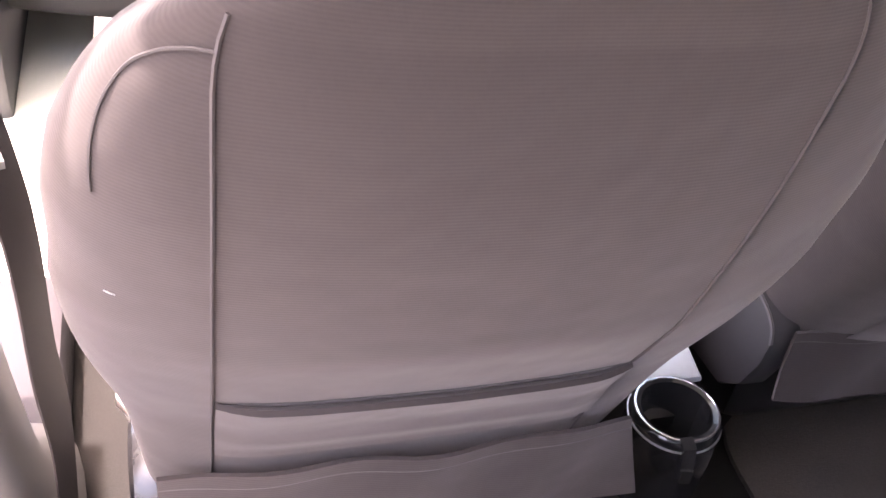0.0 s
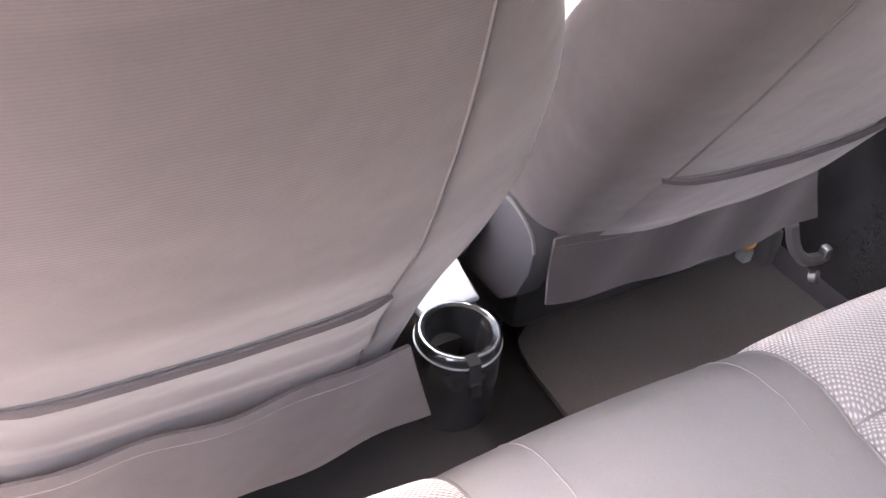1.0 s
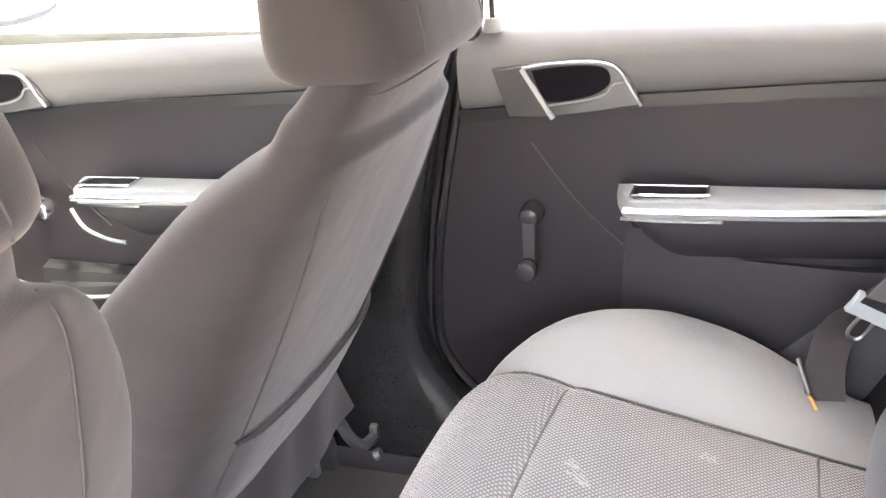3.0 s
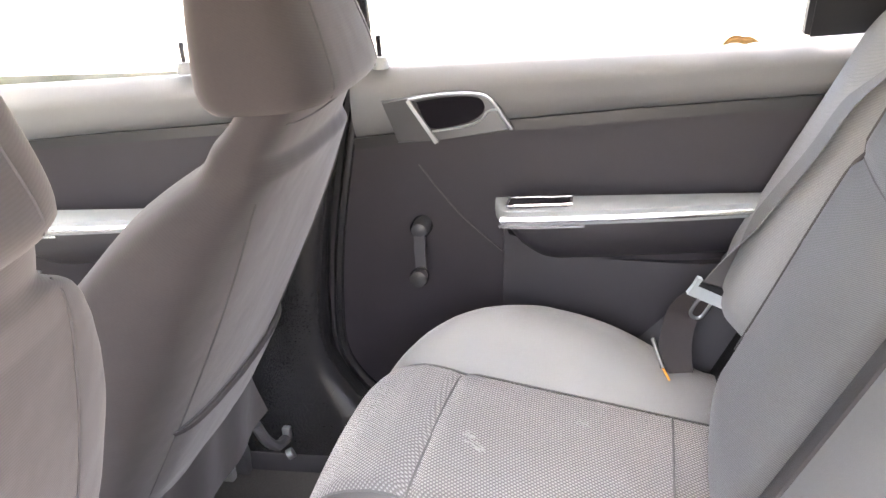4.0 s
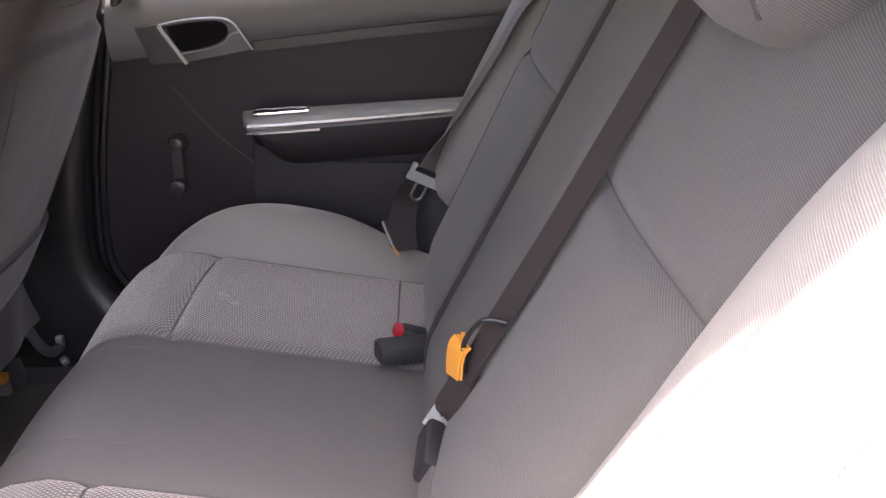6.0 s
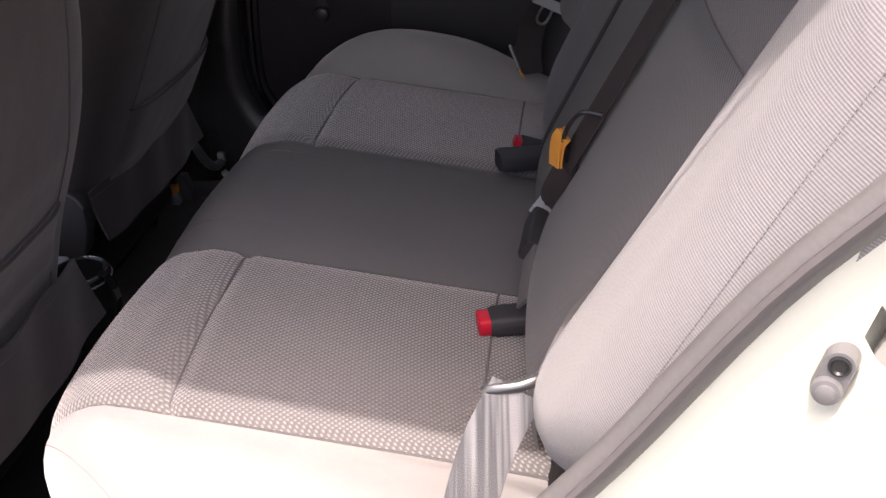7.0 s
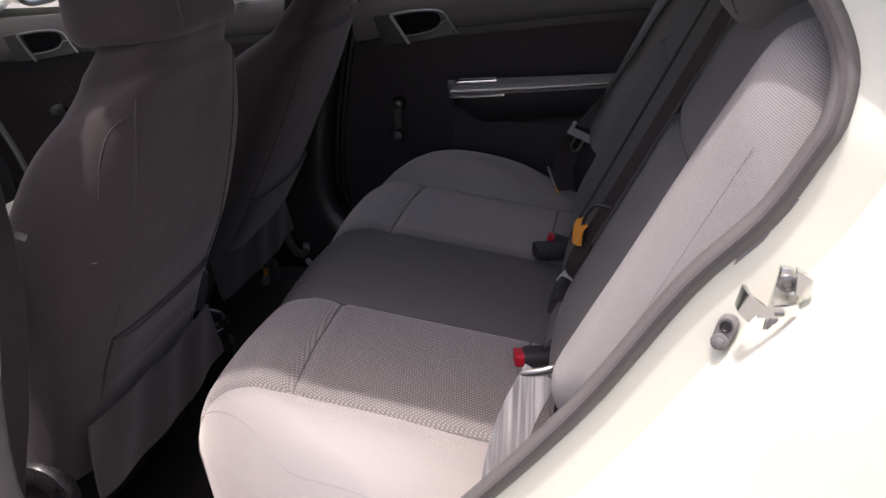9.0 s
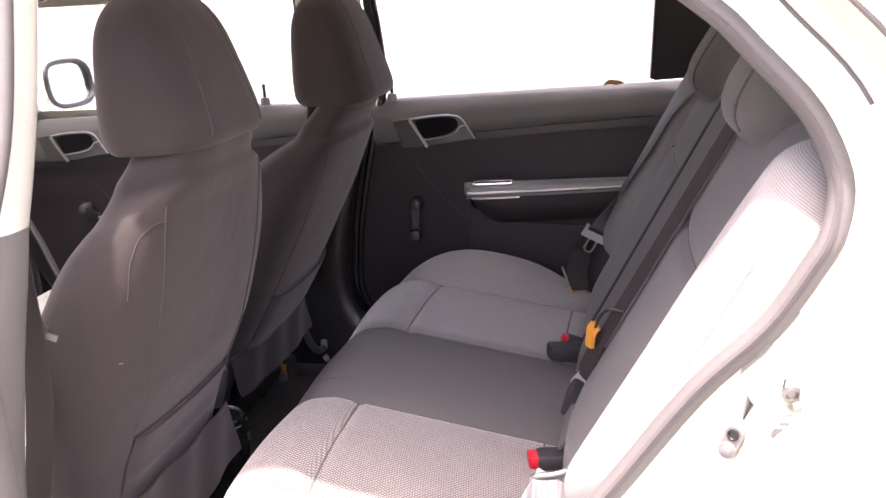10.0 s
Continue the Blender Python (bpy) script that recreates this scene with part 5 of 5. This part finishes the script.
    # centre belt across the backrest
    ob = thing("centre_seat_belt", (-0.18, -0.33, 0.56), "brown centre belt running down the rear backrest", "seat belt", "rear seat belts")
    bm = bmesh.new()
    pts = [on_back(x, s, 0.014) for x, s in ((-0.214, 0.60), (-0.215, 0.55), (-0.210, 0.46), (-0.203, 0.36), (-0.188, 0.27), (-0.176, 0.19))]
    strap(bm, pts, (1, 0.25, 0.25), 0.034)
    part("webbing", bm, M_WEBBROWN, ob)
    bm = bmesh.new()
    strap(bm, [on_back(-0.178, 0.20, 0.013), on_back(-0.166, 0.165, 0.012), on_back(-0.148, 0.135, 0.010), on_back(-0.134, 0.118, 0.010)], (0.5, 0.6, 0.5), 0.026)
    part("lap_webbing", bm, M_WEBBROWN, ob)
    bm = bmesh.new()
    bar(bm, [on_back(-0.118, 0.116, 0.012), on_back(-0.140, 0.106, 0.014)], B_OUT, 0.022, 0.010)
    clip = part("tongue", bm, M_TONGUE, ob, "pale steel belt tongue")
    bm = bmesh.new()
    tube(bm, [on_back(-0.122, 0.128, 0.008), on_back(-0.134, 0.118, 0.016)], 0.0022, 6)
    part("blade", bm, M_BRIGHT, clip, "bright steel edge")
    bm = bmesh.new()
    for lift in (0.0, -0.0035):
        bar(bm, bent([(-0.172, -0.358 + lift, 0.735), (-0.174, -0.352 + lift, 0.728), (-0.177, -0.349 + lift, 0.715), (-0.180, -0.348 + lift, 0.702)], 4), (1, 0.30, 0.12), 0.030, 0.002)
    bar(bm, [(-0.172, -0.358, 0.7355), (-0.172, -0.362, 0.7350)], (1, 0.30, 0.12), 0.030, 0.002)
    part("tag", bm, M_ORANGE, ob, "orange cloth tag")
    bm = bmesh.new()
    tube(bm, bent([on_back(-0.205, 0.268, 0.010), on_back(-0.200, 0.258, 0.030), on_back(-0.186, 0.225, 0.032), on_back(-0.178, 0.195, 0.016)], 6), 0.0026, 8)
    part("loop", bm, M_BLACK, ob, "black loop")
    buckle(on_back(-0.142, 0.104, 0.012), (0.93, -0.10, 0.18), B_OUT, False, "slim black belt buckle tucked between cushion and backrest", 0.9)
    buckle((-0.258, -0.275, 0.554), (-0.24, 0.96, 0.04), (0, -0.04, 1), True, "black belt buckle with a red button on the cushion")
    buckle((0.155, -0.255, 0.560), (-0.30, 0.85, 0.10), (0, -0.1, 1), False, "black belt buckle lying on the cushion", 1.15)
    buckle((0.205, -0.285, 0.566), (-0.15, 0.85, 0.35), (0, -0.4, 0.9), True, "smaller black belt buckle with a red button beside its pair", 0.75)
    # driver's belt on the centre pillar
    ob = thing("front_seat_belt", (-0.58, 0.33, 0.34), "dark driver belt hanging on the centre pillar", "seat belt")
    bm = bmesh.new()
    strap(bm, [(-0.606, 0.285, 1.22), (-0.591, 0.288, 1.0), (-0.569, 0.30, 0.83), (-0.565, 0.31, 0.75), (-0.569, 0.33, 0.64), (-0.571, 0.36, 0.525), (-0.585, 0.40, 0.34)], (0.25, 1, 0))
    part("webbing", bm, M_WEBBROWN, ob)
    tongue(ob, Vector((-0.567, 0.285, 0.856)), (0.25, -0.6, -0.35), (1, 0.2, 0), k=0.42)
    # fitting by the passenger seat's rail
    ob = thing("belt_anchor", (0.55, 0.36, 0.27), "dark belt anchor with steel ends beside the seat rail", "belt anchor")
    bm = bmesh.new()
    tube(bm, bent([(0.50, 0.36, 0.455), (0.512, 0.352, 0.42), (0.535, 0.345, 0.395), (0.562, 0.34, 0.392)], 5), 0.009, 8)
    part("lever", bm, M_BEZEL, ob)
    bm = bmesh.new()
    box(bm, (0.559, 0.332, 0.389), (0.572, 0.346, 0.412), 0.003)
    part("lever_end", bm, M_STEEL, ob, "steel lever end")
    bm = bmesh.new()
    lathe(bm, (0.552, 0.337, 0.366), (0.3, -0.8, 0.4), [(0, 0.009), (0.01, 0.009), (0.013, 0.0)], 12)
    part("bolt", bm, M_STEEL, ob, "steel bolt")
    ob = thing("rail_cap", (0.562, 0.45, 0.29), "small orange and white cap under the passenger seat", "cap")
    bm = bmesh.new()
    box(bm, (0.551, 0.446, 0.325), (0.573, 0.464, 0.343), 0.004)
    part("cap", bm, M_ORANGE, ob, "orange cap")
    bm = bmesh.new()
    box(bm, (0.553, 0.444, 0.301), (0.571, 0.464, 0.325), 0.004)
    part("stem", bm, M_PAD, ob, "pale stem")
    bm = bmesh.new()
    prism(bm, [(0.430, 0.285), (0.466, 0.285), (0.466, 0.325), (0.452, 0.352), (0.438, 0.352), (0.430, 0.320)], 0, 0.584, 0.612, 0.004)
    part("bracket", bm, M_BEZEL, ob, "grey rail bracket")


# ---- console and dashboard ----
def console():
    ob = thing("centre_console", (0, 0.5, 0.27), "centre console with silver top and black rear cup holder", "console")
    bm = bmesh.new()
    rows = []
    for y, w, z in ((0.37, 0.048, 0.44), (0.42, 0.056, 0.468), (0.50, 0.062, 0.472), (0.75, 0.075, 0.46), (1.05, 0.10, 0.47), (1.25, 0.12, 0.52)):
        rows.append([(-w - 0.02, y, 0.25), (-w, y, z - 0.03), (-w + 0.012, y, z - 0.008), (-w + 0.03, y, z), (w - 0.03, y, z), (w - 0.012, y, z - 0.008), (w, y, z - 0.03), (w + 0.02, y, 0.25)])
    sheet(bm, rows)
    cap(bm, [bm.verts.new(p) for p in rows[0]])
    part("body", bm, M_BLACK, ob, "black console body")
    bm = bmesh.new()
    prism(bm, [(-0.036, 0.385), (0.036, 0.385), (0.045, 0.45), (0.052, 0.60), (-0.052, 0.60), (-0.045, 0.45)], 2, 0.470, 0.479, 0.003)
    part("top_plate", bm, M_SILVER, ob, "silver painted top")
    cup = Vector((-0.013, 0.346, 0.370))
    bm = bmesh.new()
    lathe(bm, cup, (0, 0, 1), [(0, 0.040), (0.004, 0.046), (0.05, 0.048), (0.085, 0.047), (0.094, 0.044), (0.100, 0.046), (0.106, 0.046), (0.110, 0.043), (0.113, 0.040), (0.111, 0.036), (0.09, 0.034), (0.02, 0.031), (0.018, 0.0)], 40)
    holder = part("cup_holder", bm, M_GLOSS, ob, "glossy black cup holder")
    bm = bmesh.new()
    tube(bm, [cup + Vector((0.0415 * math.cos(a), 0.0415 * math.sin(a), 0.1115)) for a in (k / 40 * 2 * math.pi for k in range(40))], 0.0016, 6, closed=True)
    part("rim", bm, M_CHROME, holder, "bright rim")
    # added ring in satin metal, drawing the highlight on the glossy black collar
    bm = bmesh.new()
    tube(bm, [cup + Vector((0.0462 * math.cos(a), 0.0462 * math.sin(a), 0.100)) for a in (k / 40 * 2 * math.pi for k in range(40))], 0.0013, 6, closed=True)
    part("collar", bm, M_SATIN, holder, "thin satin ring for the gloss highlight")
    bm = bmesh.new()
    bar(bm, [cup + Vector((-0.009, -0.037, 0.113)), cup + Vector((-0.009, -0.048, 0.109)), cup + Vector((-0.009, -0.052, 0.090)), cup + Vector((-0.008, -0.054, 0.074))], (1, -0.2, 0), 0.013, 0.004)
    part("tab", bm, M_GLOSS, holder, "black release tab")
    bm = bmesh.new()
    bar(bm, [cup + Vector((-0.008, -0.0545, 0.086)), cup + Vector((-0.008, -0.056, 0.070))], (1, -0.2, 0), 0.011, 0.004)
    part("tab_end", bm, M_BRIGHT, holder, "bright tab end")
    # buckle of the front seat between seat and console
    ob = thing("front_belt_buckle", (0.09, 0.42, 0.35), "dark buckle boot between seat and console", "belt buckle")
    bm = bmesh.new()
    tube(bm, bent([(0.066, 0.52, 0.36), (0.068, 0.49, 0.46), (0.070, 0.47, 0.525)], 5), [0.016] * 11, 10)
    part("boot", bm, M_BLACK, ob)
    # floor mat
    bm = bmesh.new()
    rows = []
    for j in range(15):
        y = 0.16 + 0.34 * j / 14
        row = []
        for i in range(25):
            v = i / 24
            inset = 0.05 * (1 - math.sqrt(max(0, 1 - (max(0, j - 10) / 4) ** 2)))
            x = (0.165 + inset) + (0.47 - 2 * inset) * v
            row.append(Vector((x, y, 0.272 + 0.028 * bell(v - 0.95, 0.16) + 0.003 * noise.noise(Vector((x * 14, y * 14, 0))))))
        rows.append(row)
    sheet(bm, rows)
    thicken(bm, 0.008)
    solid("floor_mat", bm, M_MAT, "dark grey carpet mat in the rear footwell", "mat")
    # dashboard
    ob = thing("dashboard", (0, 1.35, 0.4), "dark dashboard with silver trim and round vent", "dashboard")
    bm = bmesh.new()
    sec = [(1.42, 0.38), (1.27, 0.44), (1.215, 0.56), (1.20, 0.68), (1.205, 0.78), (1.205, 0.88), (1.22, 0.945), (1.28, 0.962), (1.60, 0.965), (1.95, 0.95)]
    curve = bent([(0, y, z) for y, z in sec], 4)
    sheet(bm, [[(x, p.y + 0.06 * (abs(x) / 0.7) ** 4, p.z) for p in curve] for x in spread(-0.69, 0.69, 30)])
    part("body", bm, M_DASH, ob)
    bm = bmesh.new()
    bar(bm, [(x, 1.199 + 0.06 * (abs(x) / 0.7) ** 4, 0.805 + 0.06 * x) for x in spread(0.10, 0.622, 16)], (0, 0.1, 1), 0.058, 0.01)
    strip_ = part("trim_strip", bm, M_SILVER, ob, "silver trim strip")
    bm = bmesh.new()
    tube(bm, [(0.30, 1.195, 0.856), (0.45, 1.202, 0.868), (0.60, 1.226, 0.871), (0.632, 1.232, 0.862), (0.634, 1.232, 0.822), (0.615, 1.228, 0.806), (0.45, 1.203, 0.796), (0.30, 1.196, 0.786)], 0.007, 8)
    part("trim_frame", bm, M_PAD, strip_, "pale raised frame")
    bm = bmesh.new()
    bar(bm, [(0.664, 1.245, 0.60), (0.664, 1.235, 0.75), (0.664, 1.235, 0.93)], (1, 0, 0), 0.045, 0.03)
    part("end_cap", bm, M_DASH, ob, "dark end cap")
    bm = bmesh.new()
    tube(bm, [(0.575 + 0.04 * math.cos(a), 1.21, 0.915 + 0.026 * math.sin(a)) for a in (k / 24 * 2 * math.pi for k in range(24))], 0.008, 8, closed=True)
    vent = part("vent", bm, M_SILVER, ob, "round silver vent ring")
    for k in range(4):
        bm = bmesh.new()
        box(bm, (0.54, 1.205, 0.892 + 0.013 * k), (0.61, 1.22, 0.896 + 0.013 * k))
        part("slat", bm, M_BLACK, vent)


# ---- door jamb fittings and mirror ----
def jamb():
    ob = thing("door_switch", (-0.70, -0.52, 0.80), "grey rubber courtesy light switch on the door jamb", "switch")
    way = Vector((-0.92, 0.35, 0.1)).normalized()
    side = Vector((0.35, 0.92, 0)).normalized()
    up_ = way.cross(side)
    up_ = up_ if up_.z > 0 else -up_
    low, high = Vector((-0.7035, -0.506, 0.813)), Vector((-0.7035, -0.511, 0.828))
    bm = bmesh.new()
    rows = []
    for lift, k in ((-0.01, 1.12), (0.004, 1.08), (0.007, 0.96)):
        row = []
        for q in range(32):
            a = q / 32 * 2 * math.pi
            centre = high if math.sin(a) > 0 else low
            row.append(centre + way * lift + (side * math.cos(a) + up_ * math.sin(a)) * 0.0080 * k)
        rows.append(row)
    vs = sheet(bm, rows, True)
    cap(bm, vs[-1])
    part("boot", bm, M_SWITCH, ob, "grey rubber boot")
    bm = bmesh.new()
    lathe(bm, low, way, [(0.005, 0.0080), (0.008, 0.0082), (0.0105, 0.0073), (0.011, 0.0051), (0.0125, 0.0048), (0.0135, 0.0030), (0.0135, 0.0)], 24)
    part("plunger", bm, M_SWITCH, ob)
    bm = bmesh.new()
    lathe(bm, high, way, [(0.006, 0.0058), (0.0082, 0.0058), (0.0086, 0.0046), (0.0072, 0.0036), (0.0072, 0.0)], 16)
    part("bolt", bm, M_BLACK, ob, "dark bolt")
    ob = thing("door_striker", (-0.70, -0.555, 0.80), "shiny steel door striker bolted to the jamb", "striker")
    bm = bmesh.new()
    prism(bm, [(-0.549, 0.892), (-0.560, 0.890), (-0.567, 0.868), (-0.557, 0.845), (-0.556, 0.824), (-0.546, 0.820), (-0.538, 0.832), (-0.541, 0.850), (-0.545, 0.868)], 0, -0.723, -0.716, 0.002)
    part("plate", bm, M_BRIGHT, ob)
    for edge in ([(-0.560, 0.895), (-0.574, 0.886), (-0.571, 0.868), (-0.560, 0.872)], [(-0.560, 0.850), (-0.566, 0.848), (-0.559, 0.824), (-0.551, 0.826)]):
        bm = bmesh.new()
        prism(bm, edge, 0, -0.738, -0.727, 0.0015)
        part("cover_plate", bm, M_BRIGHT, ob)
    bm = bmesh.new()
    bar(bm, bent([(-0.724, -0.568, 0.858), (-0.738, -0.560, 0.859), (-0.744, -0.545, 0.860), (-0.745, -0.529, 0.860)], 5), (0, 0.1, 1), 0.010, 0.004)
    loop = part("loop", bm, M_BRIGHT, ob)
    bm = bmesh.new()
    bar(bm, bent([(-0.745, -0.529, 0.858), (-0.744, -0.524, 0.862), (-0.740, -0.519, 0.866), (-0.728, -0.517, 0.868)], 4), (0, -0.25, 1), 0.020, 0.004)
    part("tab", bm, M_BRIGHT, loop)
    bm = bmesh.new()
    box(bm, (-0.7475, -0.551, 0.857), (-0.744, -0.543, 0.861), 0.001)
    part("slot", bm, M_BLADE, loop, "dark slot")
    for y, z in ((-0.555, 0.877), (-0.548, 0.836)):
        bm = bmesh.new()
        lathe(bm, (-0.723, y, z), (-1, 0, 0), [(0, 0.0085), (0.003, 0.008), (0.004, 0.005), (0.001, 0.0038), (0.001, 0.0)], 16)
        part("screw", bm, M_BLADE, ob)
    ob = thing("wing_mirror", (0.78, 1.13, 0.97), "cream wing mirror outside the front passenger window", "mirror")
    bm = bmesh.new()
    c = Vector((0.88, 1.12, 1.03))
    rows = []
    for d_, k in ((0.0, 1.0), (0.03, 0.99), (0.06, 0.88), (0.085, 0.6), (0.095, 0.05)):
        row = []
        for q in range(28):
            a = q / 28 * 2 * math.pi
            ca, sa = math.cos(a), math.sin(a)
            row.append(c + Vector((0.105 * k * math.copysign(abs(ca) ** 0.6, ca), d_ + 0.012 * k * sa, 0.060 * k * math.copysign(abs(sa) ** 0.6, sa))))
        rows.append(row)
    vs = sheet(bm, rows, True)
    part("housing", bm, M_PAINT, ob)
    bm = bmesh.new()
    tube(bm, rows[0], 0.007, 8, closed=True)
    part("rim", bm, M_BLACK, ob, "black rim")
    bm = bmesh.new()
    bm.faces.new([bm.verts.new(c + (p - c) * 0.97 + Vector((0, 0.006, 0))) for p in rows[0]])
    part("mirror_glass", bm, M_MIRROR, ob, "mirror glass", smooth=False)
    bm = bmesh.new()
    tube(bm, [(0.70, 1.14, 0.975), (0.80, 1.14, 1.01)], 0.02, 10)
    part("arm", bm, M_PAINT, ob)


def leaf():
    bm = bmesh.new()
    rows = []
    for i in range(13):
        v = i / 12
        w = 0.0065 * math.sin(v * math.pi) ** 0.6 + 0.0008
        y = -0.341 - 0.047 * v
        z = 0.996 + 0.003 * abs(math.sin(v * 5.2))
        rows.append([Vector((0.684 - w * 0.6, y, z + w)), Vector((0.684 - w * 0.4, y, z + 0.3 * w)), Vector((0.684, y, z)), Vector((0.684 + w * 0.4, y, z + 0.5 * w)), Vector((0.684 + w * 0.3, y + 0.002, z + 1.5 * w))])
    sheet(bm, rows)
    thicken(bm, 0.0008)
    solid("dry_leaf", bm, M_LEAF, "small curled dry brown leaf on the window ledge", "leaf")



shell()
doors()
rear_bench()
rear_back()
rear_headrest(-0.335, 0.03)
rear_headrest(0.29)
front_seat(-0.285, 0.305, 17.2, (-0.287, 0.200, 1.046), "front seats", 0.516, 1.03, -0.018)
front_seat(0.331, 0.385, 29, (0.331, 0.155, 1.028), "front seats", 0.468, 1.0, 0.0)
belts()
console()
jamb()
leaf()
